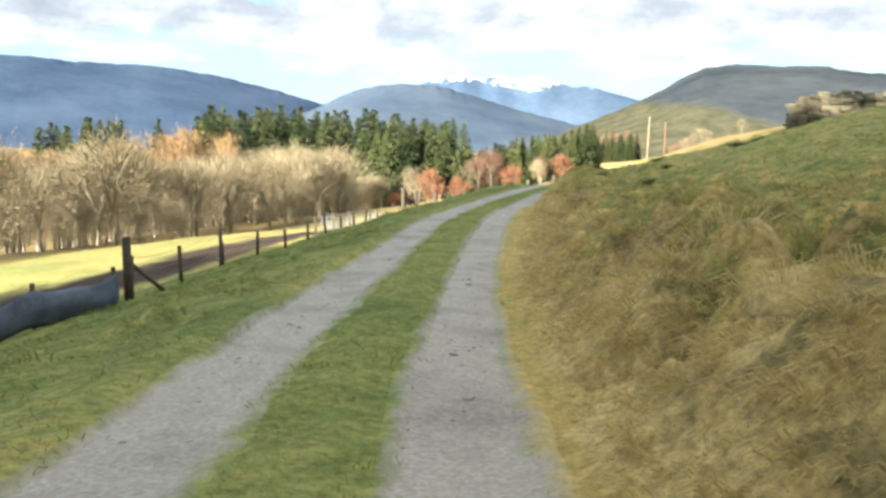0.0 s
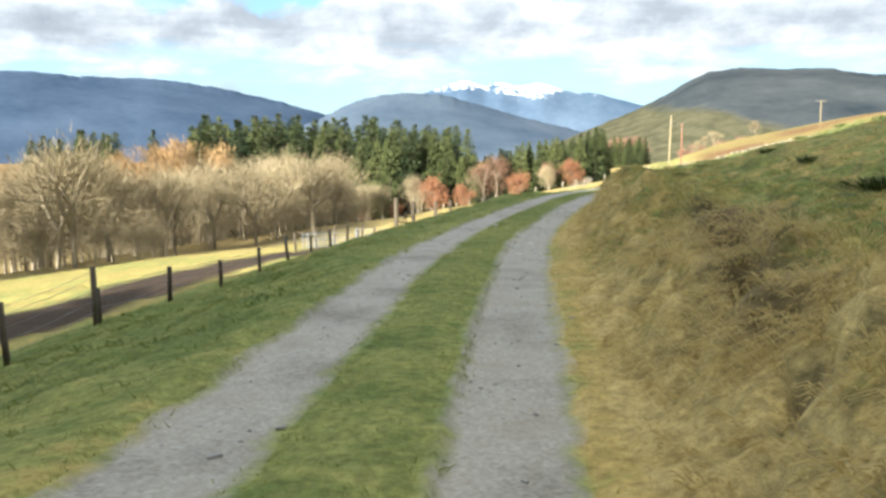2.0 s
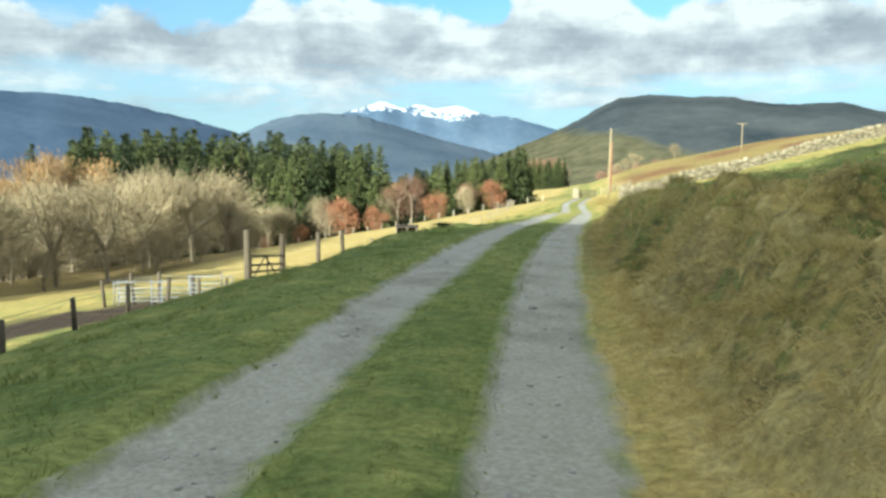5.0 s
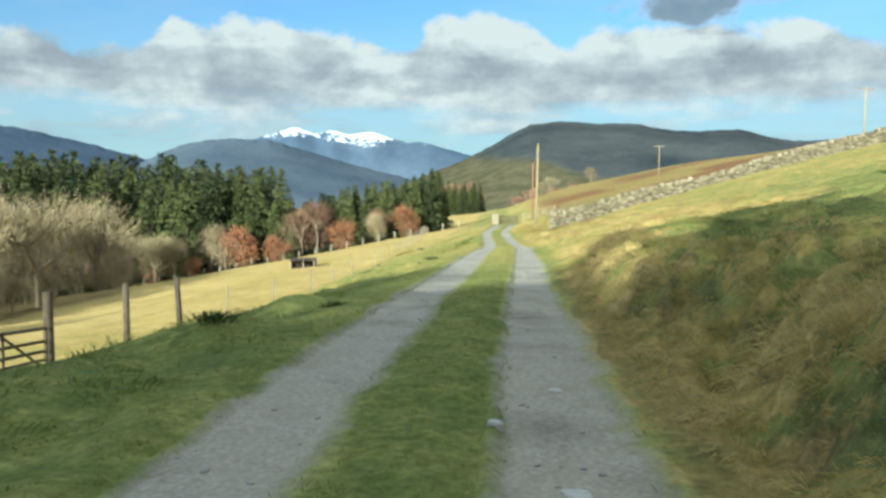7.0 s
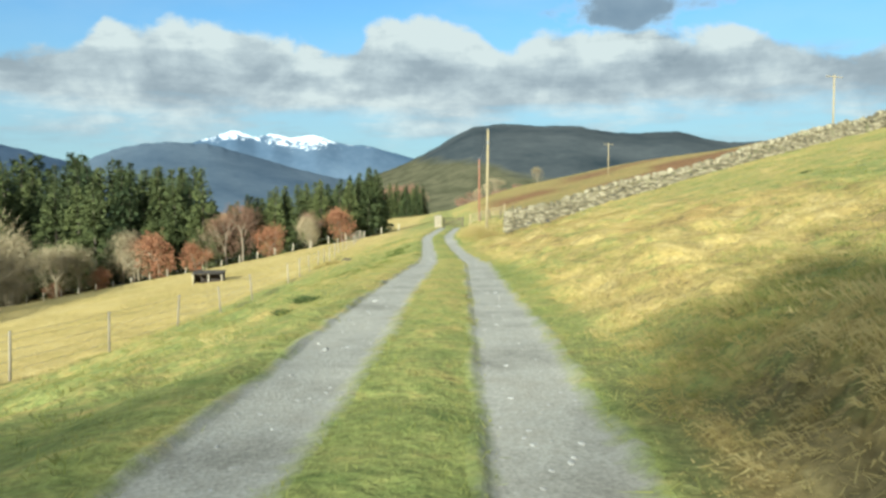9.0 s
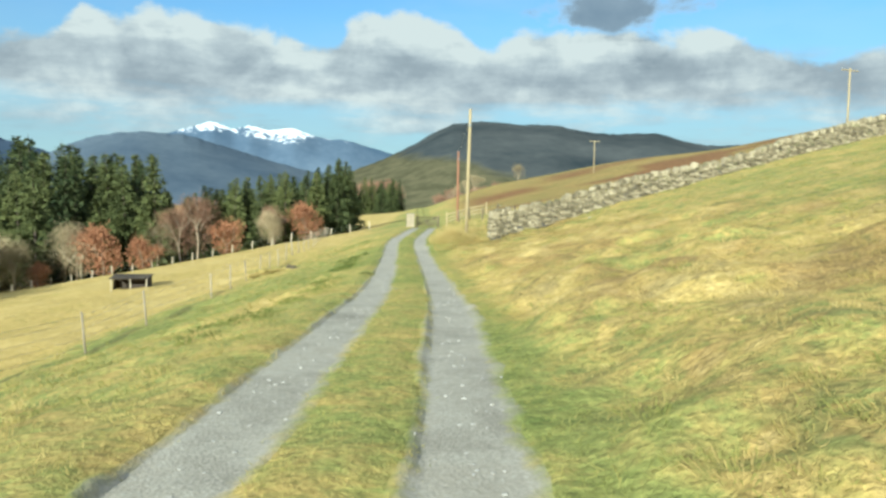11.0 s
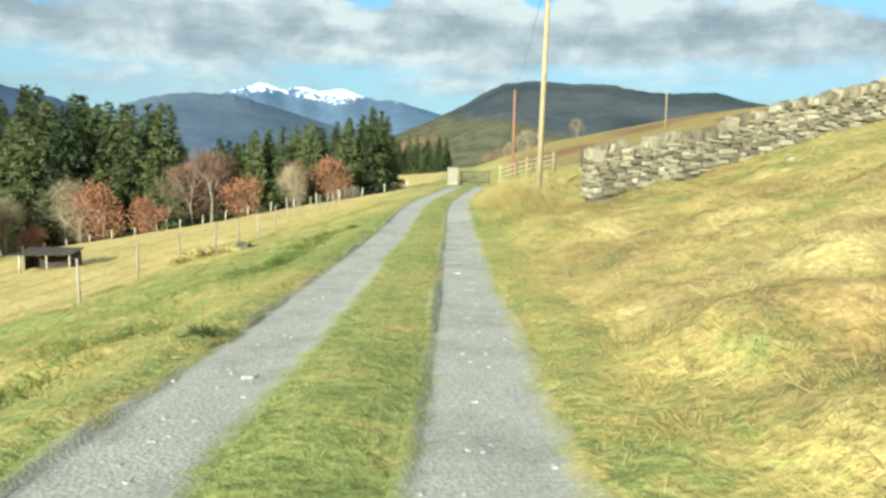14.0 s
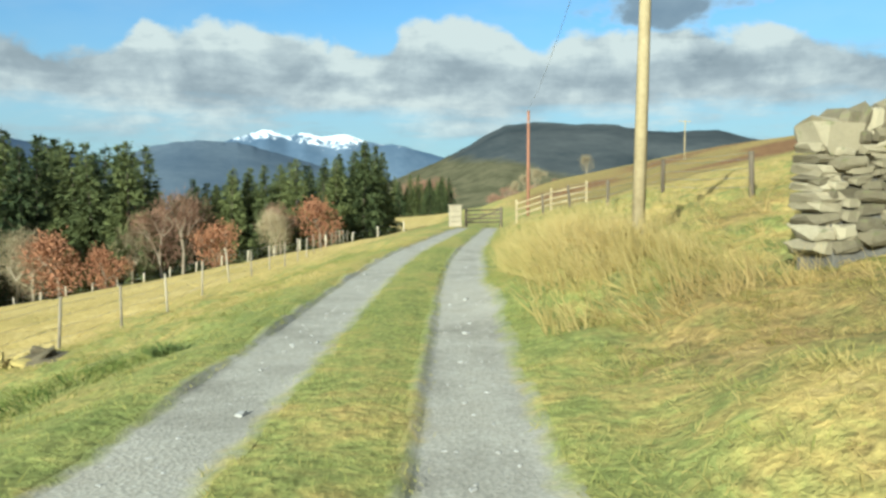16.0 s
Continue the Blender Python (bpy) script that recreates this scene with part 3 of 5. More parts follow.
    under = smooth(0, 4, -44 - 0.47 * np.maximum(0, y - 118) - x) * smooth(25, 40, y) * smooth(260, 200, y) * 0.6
    brown = brown * (1 - 0.35 * smooth(255, 290, y))
    brown = np.maximum(brown, 0.75 * smooth(340, 460, np.hypot(x, y)))
    # the worn edge under the field fence
    edge_u = np.interp(y, [66, 75, 85, 95, 110], [-13.2, -12.1, -11.0, -10.2, -9.8])
    mud = np.maximum(mud, 0.55 * smooth(0.4, 0.12, np.abs(u - edge_u + 0.35 * grain(x, y, 2.2, 27))) * smooth(62, 68, y) * smooth(125, 115, y))
    # earth on each rut's left edge, dark also for the shadow falling there
    lip = smooth(0.06, 0.02, np.abs(u - np.where(u < 0, RUT_LEFT, RUT_RIGHT) + 0.36)) * 0.4
    lip = np.maximum(lip, 0.42 * smooth(1.05, 1.25, u + 0.15 * grain(x, y, 1.3, 58)) * smooth(1.75, 1.45, u) * smooth(30, 40, y) * smooth(58, 52, y))
    return np.clip(d, 0, 1), np.clip(brown, 0, 1), np.clip(np.maximum(np.maximum(np.maximum(soil, hollow), lip), np.maximum(mud, under)), 0, 1)


def set_float(me, name, values):
    a = me.attributes.new(name, "FLOAT", "POINT")
    a.data.foreach_set("value", np.asarray(values, np.float32).ravel())


ground_mesh = mesh_of("ground", np.stack([XX, YY, ZZ], -1).reshape(-1, 3), grid_faces(len(us), len(ys)), [TURF])
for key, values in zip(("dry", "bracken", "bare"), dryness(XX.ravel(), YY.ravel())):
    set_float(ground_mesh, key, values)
side_u = XX.ravel() - line_x(YY.ravel())
set_float(ground_mesh, "tuft", np.maximum(smooth(1.4, 1.9, side_u) * smooth(7.5, 4.5, side_u) * (1 - smooth(48, 56, YY.ravel())),
                                          np.maximum(0.45 * smooth(1.4, 2.2, side_u) * smooth(40, 14, side_u), 0.35 * smooth(2.0, 3.0, -side_u) * smooth(14, 10, -side_u)) * smooth(170, 130, YY.ravel())))
tagged(new("ground", ground_mesh), "rough hill pasture of green and straw-coloured grass", "ground", kind="structure")

# the two gravel wheel tracks
for side in (-1, 1):
    yy = np.array(spread(-30, (-4, 0.6), (80, 0.2), (135, 0.4)))
    across = np.concatenate([[-1.35, -1.18, -1.05, -0.95], np.linspace(-0.8, 1.35, 12)])
    middle = RUT_LEFT if side < 0 else RUT_RIGHT
    wid = 0.33 + 0.05 * grain(yy, 0 * yy, 3.1, 31 + side) + 0.035 * grain(yy, 0 * yy, 0.6, 33 + side)
    wil = 0.345 + 0.03 * grain(yy, 0 * yy, 2.6, 41 + side) + 0.025 * grain(yy, 0 * yy, 0.5, 43 + side)
    u = middle + np.where(across[None, :] < 0, across[None, :] * wil[:, None], across[None, :] * wid[:, None])
    x = line_x(yy)[:, None] + u
    y = np.repeat(yy[:, None], len(across), 1)
    z = land(x, y) + 0.024 - 0.030 * (np.abs(across[None, :]) / 1.35) ** 8 + 0.006 * grain(x, y, 0.25, 35)
    me = mesh_of("wheel_track", np.stack([x, y, z], -1).reshape(-1, 3), grid_faces(len(across), len(yy)), [GRAVEL])
    set_float(me, "rim", np.repeat(np.where(across < 0, -across - 0.92, 0.62 * (across - 0.80))[None, :], len(yy), 0) * 0.36)
    for key, values in zip(("dry", "bracken", "bare"), dryness(x.ravel(), y.ravel())):
        set_float(me, key, values * (0.4 if key == "bare" else 1.0))
    tagged(new("wheel_track", me), "grey stony wheel rut of the farm track", "track", "wheel tracks", "structure")

# ---- far hills ----
def hill(name, label, bearings, heights, dist, depth, mat, lump, seed, soft=0.7):
    """A long ridge: skyline heights in degrees over bearings in degrees, that far away."""
    b = np.linspace(bearings[0], bearings[-1], 420)
    r = np.linspace(-1, 1, 60)
    sky_line = sum(np.interp(b + d, bearings, heights) for d in (-soft, 0, soft)) / 3 + 0.05 * grain(b, 0 * b, 4.1, seed)
    crest = 0.05 * grain(b, 0 * b, 0.8, seed + 1) + 0.03 * grain(b, 0 * b, 0.28, seed + 5)
    B, R = np.meshgrid(np.radians(b), r)
    far = dist + depth * R
    top = np.tan(np.radians(sky_line[None, :] + crest[None, :] * np.exp(-(R / 0.09) ** 2))) * dist + 1
    bump = np.clip(1 - np.abs(R), 0, 1) ** 0.8
    x, y = far * np.sin(B) - 5, far * np.cos(B) + 45
    gully = np.clip(np.abs(R) * 3, 0, 1) * np.clip((1 - np.abs(R)) * 3, 0, 1)
    z = -70 + (top + 70) * bump + gully * (2.4 * lump * grain(x, y, 520, seed + 2) + 0.9 * lump * grain(x, y, 230, seed + 3) + 0.2 * lump * grain(x, y, 90, seed + 4))
    me = mesh_of(name, np.stack([x, y, z], -1).reshape(-1, 3), grid_faces(len(b), len(r)), [mat])
    return tagged(new(name, me), label, "hill", kind="structure")


# distance haze is painted into the moor colours as blue, most in the farthest
HAZE_BLUE_MOOR = hillside("haze_blue_moor", (0.033, 0.053, 0.088), (0.064, 0.090, 0.134))
HAZY = hillside("hazy_moor", (0.046, 0.066, 0.096), (0.088, 0.112, 0.142))
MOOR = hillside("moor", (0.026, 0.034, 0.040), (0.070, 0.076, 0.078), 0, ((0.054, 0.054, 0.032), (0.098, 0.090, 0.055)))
FAR_HAZY_MOOR = hillside("far_hazy_moor", (0.050, 0.080, 0.125), (0.095, 0.130, 0.180), 286)
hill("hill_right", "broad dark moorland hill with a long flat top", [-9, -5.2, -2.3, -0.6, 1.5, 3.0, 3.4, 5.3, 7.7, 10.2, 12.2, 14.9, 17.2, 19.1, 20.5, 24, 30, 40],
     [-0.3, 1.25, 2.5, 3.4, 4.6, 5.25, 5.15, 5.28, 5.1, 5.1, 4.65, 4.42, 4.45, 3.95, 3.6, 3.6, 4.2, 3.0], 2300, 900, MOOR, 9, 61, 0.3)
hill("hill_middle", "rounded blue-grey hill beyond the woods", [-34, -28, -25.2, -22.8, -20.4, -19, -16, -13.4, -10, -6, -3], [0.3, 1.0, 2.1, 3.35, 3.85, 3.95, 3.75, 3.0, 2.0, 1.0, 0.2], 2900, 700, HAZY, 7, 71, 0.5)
hill("hill_left", "long blue-grey mountain slope over the valley", [-75, -60, -50, -45, -41.4, -36.9, -34, -31.3, -26, -22], [3.0, 4.2, 4.9, 5.0, 4.8, 4.85, 4.5, 4.0, 2.7, 1.2], 3300, 900, HAZE_BLUE_MOOR, 8, 81)
hill("snow_mountain", "distant mountain with fresh snow on its tops", [-26, -21, -18, -16.1, -14.6, -13.1, -12.0, -10.6, -9.0, -7.2, -4.8, -2.5, 2, 6], [2.2, 3.0, 3.85, 4.35, 4.85, 4.38, 4.7, 4.28, 4.62, 3.95, 3.75, 3.0, 2.2, 1.4], 4100, 500, FAR_HAZY_MOOR, 8, 91, 0.2)

# ---- trees ----
def limb(verts, faces, a, b, ra, rb, n=5):
    """A tapered round limb from a to b."""
    a, b = Vector(a), Vector(b)
    d = (b - a).normalized()
    s = d.orthogonal().normalized()
    t = d.cross(s)
    k = len(verts)
    for c, r in ((a, ra), (b, rb)):
        for i in range(n):
            w = 2 * math.pi * i / n
            verts.append(c + r * (math.cos(w) * s + math.sin(w) * t))
    for i in range(n):
        faces.append((k + i, k + (i + 1) % n, k + n + (i + 1) % n, k + n + i))


def sprays(points, ways, length, width, rng, droop=0.0, thin=False):
    """Thin leaf or twig slips at points: two triangles each."""
    n = len(points)
    ways = ways / np.linalg.norm(ways, axis=1, keepdims=True)
    side = np.cross(ways, rng.normal(size=(n, 3)))
    side /= np.linalg.norm(side, axis=1, keepdims=True)
    ln = length * rng.uniform(0.6, 1.4, (n, 1))
    wd = width * rng.uniform(0.6, 1.4, (n, 1))
    mid = points + ways * ln * 0.55
    if thin:
        v = np.stack([points + side * wd, points + ways * ln, points - side * wd], 1).reshape(-1, 3)
        return v, np.arange(3 * n).reshape(-1, 3)
    end = points + ways * ln + np.array([0, 0, -1.0]) * droop * ln
    v = np.stack([points, mid + side * wd, end, mid - side * wd], 1).reshape(-1, 3)
    return v, np.arange(4 * n).reshape(-1, 4)


def spruce_meshes(seed, height, dense=1.0):
    rng = np.random.default_rng(seed)
    v, f = [], []
    limb(v, f, (0, 0, -0.4), (0, 0, height * 0.6), 0.26, 0.12, 7)
    limb(v, f, (0, 0, height * 0.6), (0, 0, height), 0.12, 0.02, 5)
    trunk = mesh_of("trunk", [tuple(p) for p in v], f, [SPRUCE_BARK])
    pts, ways, sizes = [], [], []
    reach = height * rng.uniform(0.19, 0.235)
    z = 0.08 * height
    while z < height * 0.985:
        k = z / height
        r = reach * (1 - k) ** 0.85 * rng.uniform(0.75, 1.15) + 0.12
        for w in rng.uniform(0, 2 * math.pi, int(6 + 4 * (1 - k))):
            rr = r * rng.uniform(0.7, 1.15)
            for q in np.linspace(0.3, 1.0, max(2, int(4 * (1 - k) * dense) + 1)):
                c = np.array([math.cos(w) * rr * q, math.sin(w) * rr * q, z - 0.30 * rr * q + 0.16 * rr * q * q])
                for _ in range(4):
                    pts.append(c + rng.normal(0, 0.12, 3))
                    ways.append(np.array([math.cos(w), math.sin(w), 0.5 * k * k - 0.30]) + rng.normal(0, 0.5, 3))
                    sizes.append(0.45 + 0.55 * min(1.0, (1 - k) * 2.4))
        z += height * rng.uniform(0.018, 0.03)
    sizes = np.array(sizes)[:, None]
    pv, pf = sprays(np.array(pts), np.array(ways), 1.0 * sizes, 0.19 * sizes, rng, 0, True)
    return trunk, mesh_of("crown", pv, pf, [NEEDLES], False)


def broad_meshes(seed, height, spread_r, twig_mat, twigs=2600, length=0.75, width=0.03, low=0.28, leafy=False, bark=None):
    """A broadleaf: forking limbs, and a crown of twigs or leaf clumps with gaps."""
    rng = np.random.default_rng(seed)
    v, f, tips = [], [], []

    def grow(a, way, ln, r, depth):
        b = Vector(a) + Vector(way) * ln
        limb(v, f, a, b, r, r * 0.62, 6 if depth < 2 else 4)
        if depth >= 3:
            tips.append(b)
            return
        for _ in range(int(rng.integers(2, 4)) + (1 if depth == 0 else 0)):
            w = Vector(way) + Vector(rng.normal(0, 0.48 + 0.08 * depth, 3))
            w.z = max(w.z, 0.05) + 0.16
            grow(b, w.normalized(), ln * rng.uniform(0.58, 0.82), r * 0.6, depth + 1)

    grow((0, 0, -0.4), Vector((rng.normal(0, 0.04), rng.normal(0, 0.04), 1)).normalized(), height * (0.18 + low * 0.35), height * 0.020, 0)
    # scale the limbs to the wanted height and width
    arr = np.array([tuple(p) for p in v])
    top, wide = arr[:, 2].max(), np.abs(arr[:, :2]).max()
    sc = np.array([spread_r / wide, spread_r / wide, height * 0.93 / top])
    scz = np.clip(arr[:, 2:3] / (0.25 * height), 0.0, 1)
    arr = arr * (1 - scz) * np.array([1, 1, sc[2]]) + arr * scz * sc
    trunk = mesh_of("trunk", arr, f, [bark or BARK])
    tip = np.array([tuple(p) for p in tips]) * sc
    pick = rng.integers(0, len(tip), twigs)
    pts = tip[pick] + rng.normal(0, 1, (twigs, 3)) * np.array([0.20, 0.20, 0.20]) * spread_r
    # fill the body of the crown as well, down to its skirt
    fill = rng.random(twigs) < (0.55 if leafy else 0.42)
    ball = rng.normal(size=(twigs, 3))
    ball *= (rng.random((twigs, 1)) ** 0.4) / np.linalg.norm(ball, axis=1, keepdims=True)
    ball = ball * np.array([0.92, 0.92, 0.44 * height / spread_r]) * spread_r + np.array([0, 0, (0.47 if leafy else 0.54) * height])
    ball[:, :2] *= 1 + 0.25 * np.sin(3 * np.arctan2(ball[:, 1], ball[:, 0]) + seed)[:, None]
    pts = np.where(fill[:, None], ball, pts)
    pts[:, 2] = np.maximum(pts[:, 2], height * 0.06)
    cen = np.array([0, 0, height * 0.5])
    ways = (pts - cen) * np.array([1, 1, 0.7]) / spread_r + np.array([0, 0, 0.45]) + rng.normal(0, 0.55, (twigs, 3))
    pv, pf = sprays(pts, ways, length, width, rng, 0, not leafy)
    return trunk, mesh_of("crown", pv, pf, [twig_mat], False)


def tree_thing(name, meshes, label, group):
    base = tagged(new(name), label, "tree", group)
    part("trunk", meshes[0], None, base)
    part("crown", meshes[1], None, base)
    return base


def stand(proto, x, y, size, rng, sink=0.15, lean=2.0, broad=1.0):
    m = Matrix.Translation((x, y, float(land(x, y)) - sink)) @ Euler((radians(rng.normal(0, lean)), radians(rng.normal(0, lean)), rng.uniform(0, 6.28))).to_matrix().to_4x4()
    c = copy_thing(proto, m)
    c.scale = (size * broad * rng.uniform(0.92, 1.08),) * 2 + (size,)
    return c


def plant(protos, places, seed, lo, hi):
    """Copies of the model trees at places; the models themselves take the first ones."""
    rng = np.random.default_rng(seed)
    for i, (x, y) in enumerate(places):
        p = protos[i % len(protos)]
        s = rng.uniform(lo, hi)
        if i < len(protos):
            p.matrix_basis = Matrix.Translation((x, y, float(land(x, y)) - 0.15)) @ Matrix.Rotation(rng.uniform(0, 6.28), 4, "Z") @ Matrix.Diagonal((s, s, s, 1))
        else:
            stand(p, x, y, s, rng)


def scatter(seed, n, inside, box, gap):
    rng = np.random.default_rng(seed)
    out = []
    for _ in range(n * 40):
        if len(out) == n:
            break
        x, y = rng.uniform(box[0], box[1]), rng.uniform(box[2], box[3])
        if inside(x, y) and all((x - a) ** 2 + (y - b) ** 2 > gap * gap for a, b in out):
            out.append((x, y))
    return out


SPRUCE = [tree_thing("spruce_tree", spruce_meshes(100 + i, 20.0), "tall dark green spruce in the plantation", "spruce plantation") for i in range(4)]
# the tall block, then the lower block beyond the copper trees, then the far block
def to_height(x, y, top, rng, spread_k=0.06):
    """A spruce whose tip stands at that height."""
    stand(SPRUCE[int(rng.integers(4))], x, y, (top - float(land(x, y))) / 20 * rng.uniform(1 - spread_k, 1 + spread_k), rng)


tall = scatter(1, 104, lambda x, y: -62 - 0.42 * (y - 186) - 66 < x < -48 - 0.36 * (y - 188), (-150, -46, 187, 232), 4.3)
tall.sort(key=lambda q: q[1])
rng = np.random.default_rng(12)
for i, (x, y) in enumerate(tall):
    top = 5.6 + 0.05 * (y - 188) + 2.2 * smooth(-60, -100, x) + rng.normal(0, 1.0) - 3.0 * (rng.random() < 0.25)
    if i < 4:
        k = (top - float(land(x, y))) / 20
        SPRUCE[i].matrix_basis = Matrix.Translation((x, y, float(land(x, y)) - 0.15)) @ Matrix.Diagonal((k, k, k, 1))
    else:
        to_height(x, y, top, rng)
for x, y in scatter(7, 15, lambda x, y: True, (-214, -172, 222, 240), 4.5):
    to_height(x, y, 6.4 - 0.09 * max(0.0, -200 - x), rng)
for x, y in scatter(2, 76, lambda x, y: True, (-56, -17, 190, 208), 2.9):
    stand(SPRUCE[int(rng.integers(4))], x, y, rng.uniform(0.55, 0.68), rng)
for x, y in scatter(3, 24, lambda x, y: True, (-36, -10, 330, 370), 3.2):
    stand(SPRUCE[int(rng.integers(4))], x, y, rng.uniform(0.55, 0.75), rng)
# unseen wood behind, added to lay shade over the first stretch of track
for x, y in scatter(4, 48, lambda x, y: x > -13 - 0.424 * (48 - y), (-42, 28, -32, -15), 4.6):
    stand(SPRUCE[int(rng.integers(4))], x, y, (24.4 - 2.1 * float(smooth(-37, -31, x)) + 1.0 * float(smooth(-24, -19, x) * smooth(-4, -9, x)) + 0.11 * max(-6.0, x + 30) - float(land(x, y))) / 20 * rng.uniform(0.95, 1.04), rng, broad=2.0)
# two more unseen trees behind, for a farther patch of shade
for x, y in ((-26.0, -5.0), (-22.5, -4.0)):
    stand(SPRUCE[1], x, y, 1.3, rng)

BARE = [tree_thing("bare_tree", broad_meshes(200 + i, 11.0, 4.6, TWIGS, 3700, 0.92, 0.032, 0.1, bark=PALE_BARK), "leafless broadleaf tree with pale tan twigs", "bare broadleaf wood") for i in range(4)]


def wood_edge(y):
    return -49 - 0.42 * max(0.0, y - 118) + 1.6 * math.sin(y * 0.23)


bare_places = scatter(5, 135, lambda x, y: wood_edge(y) - 58 < x < wood_edge(y), (-140, -40, 40, 185), 4.7)
bare_places.sort(key=lambda q: q[1])
plant(BARE, [q for q in bare_places if q[1] < 95], 21, 0.72, 0.94)
rng = np.random.default_rng(24)
for x, y in [q for q in bare_places if q[1] >= 95]:
    stand(BARE[int(rng.integers(4))], x, y, rng.uniform(0.74, 1.08), rng)
# brush along the wood's edge
rng = np.random.default_rng(23)
for i in range(24):
    y = rng.uniform(44, 172)
    stand(BARE[i % 4], wood_edge(y) + rng.uniform(-4, 2.0), y, rng.uniform(0.22, 0.42), rng)
LARCHES = [tree_thing("larch_tree", broad_meshes(230 + i, 15.0, 2.2, LARCH, 2200, 0.6, 0.03, 0.1), "bare orange-brown larch behind the broadleaves", "larches") for i in range(2)]
rng = np.random.default_rng(22)
for i, (x, y) in enumerate(scatter(6, 34, lambda x, y: True, (-168, -110, 160, 184), 4.0)):
    top = -3.2 + 6.4 * float(smooth(-132, -122, x)) + rng.normal(0, 0.9)
    k = (top - float(land(x, y))) / 15
    if i < 2:
        LARCHES[i].matrix_basis = Matrix.Translation((x, y, float(land(x, y)) - 0.15)) @ Matrix.Diagonal((k, k, k, 1))
    else:
        stand(LARCHES[i % 2], x, y, k, rng)

COPPER_TREES = [tree_thing("copper_tree", broad_meshes(260 + i, 6.5, 2.9, COPPER, 2600, 0.34, 0.10, 0.05, True), "small young tree with copper-red autumn leaves", "copper-leaved trees") for i in range(3)]
copper_places = [(-64.4, 182, 0.60), (-53.5, 180.5, 1.15), (-46.6, 178, 0.75), (-34.5, 181, 0.82), (-22.0, 181.7, 0.88), (-72, 181, 0.45)]
rng = np.random.default_rng(31)
for i, (x, y, s) in enumerate(copper_places):
    if i < 3:
        COPPER_TREES[i].matrix_basis = Matrix.Translation((x, y, float(land(x, y)) - 0.1)) @ Matrix.Diagonal((s, s, s, 1))
    else:
        stand(COPPER_TREES[i % 3], x, y, s, rng)
RUDDY_TREES = [tree_thing("ruddy_tree", broad_meshes(280 + i, 11.0, 3.3, RUDDY, 2600, 0.8, 0.034, 0.1), "leafless tree with reddish-brown twigs before the spruces", "ruddy trees") for i in range(2)]
for i, (x, y, s) in enumerate([(-40.5, 186, 0.95), (-60, 186, 0.8), (-43.5, 187, 0.85), (-28, 186, 0.6)]):
    if i < 2:
        RUDDY_TREES[i].matrix_basis = Matrix.Translation((x, y, float(land(x, y)) - 0.1)) @ Matrix.Diagonal((s, s, s, 1))
    else:
        stand(RUDDY_TREES[i % 2], x, y, s, rng)
rng = np.random.default_rng(32)
for x, y, s in [(-47, 186, 0.62), (-58, 183, 0.55), (-67, 180, 0.7), (-28, 184, 0.5), (-62, 186, 0.85), (-70, 178, 0.8)]:
    stand(BARE[int(rng.integers(4))], x, y, s, rng)
# ruddy woods behind the farthest spruces, and low woods at the foot of the dark hill
rng = np.random.default_rng(33)
for x, y in scatter(8, 16, lambda x, y: True, (-27, -14, 374, 386), 2.0):
    stand(RUDDY_TREES[int(rng.integers(2))], x, y, rng.uniform(1.32, 1.5), rng)
for x, y in scatter(9, 16, lambda x, y: True, (6, 34, 392, 420), 2.4):
    stand(RUDDY_TREES[int(rng.integers(2))], x, y, rng.uniform(0.5, 0.85), rng)
# scrub on the brow beyond the wall
for x, y, s in [(27, 298, 0.44), (11, 304, 0.40), (14, 306, 0.46), (8, 302, 0.34)]:
    stand(BARE[int(rng.integers(4))], x, y, s, rng)

# ---- drystone wall ----
WALL_END, WALL_WAY = Vector((-0.9, 98.8)), Vector((math.sin(radians(73)), math.cos(radians(73))))


def stone_mesh(seed):
    rng = np.random.default_rng(seed)
    bm = bmesh.new()
    bmesh.ops.create_cube(bm, size=1.0)
    bmesh.ops.bevel(bm, geom=bm.edges[:], offset=0.17, segments=1, affect="EDGES")
    for v in bm.verts:
        v.co += Vector(rng.normal(0, 0.085, 3))
    me = bpy.data.meshes.new("stone")
    bm.to_mesh(me)
    bm.free()
    me.materials.append(STONE)
    return me


STONES = [stone_mesh(300 + i) for i in range(6)]


def wall_spot(s, across, up):
    p = WALL_END + WALL_WAY * s + Vector((WALL_WAY.y, -WALL_WAY.x)) * across
    c = WALL_END + WALL_WAY * s
    return Vector((p.x, p.y, float(land(c.x, c.y, False)) + up))


wall = tagged(new("drystone_wall"), "grey drystone wall with upright cope stones climbing the hillside", "wall", kind="structure")
bm = bmesh.new()
LENGTH = 46.0
cuts = np.linspace(0.1, LENGTH, 60)
rings = []
for s in cuts:
    rings.append([bm.verts.new(wall_spot(s, a, b)) for a, b in ((-0.27, -0.4), (0.27, -0.4), (0.17, 0.68), (-0.17, 0.68))])
for a, b in zip(rings, rings[1:]):
    for i in range(4):
        bm.faces.new((a[i], a[(i + 1) % 4], b[(i + 1) % 4], b[i]))
bm.faces.new(rings[0]), bm.faces.new(rings[-1][::-1])
part("core", bm, CORE, wall)
rng = np.random.default_rng(41)
yaw = math.atan2(WALL_WAY.y, WALL_WAY.x)
count, rest_v, rest_f = 0, [], []


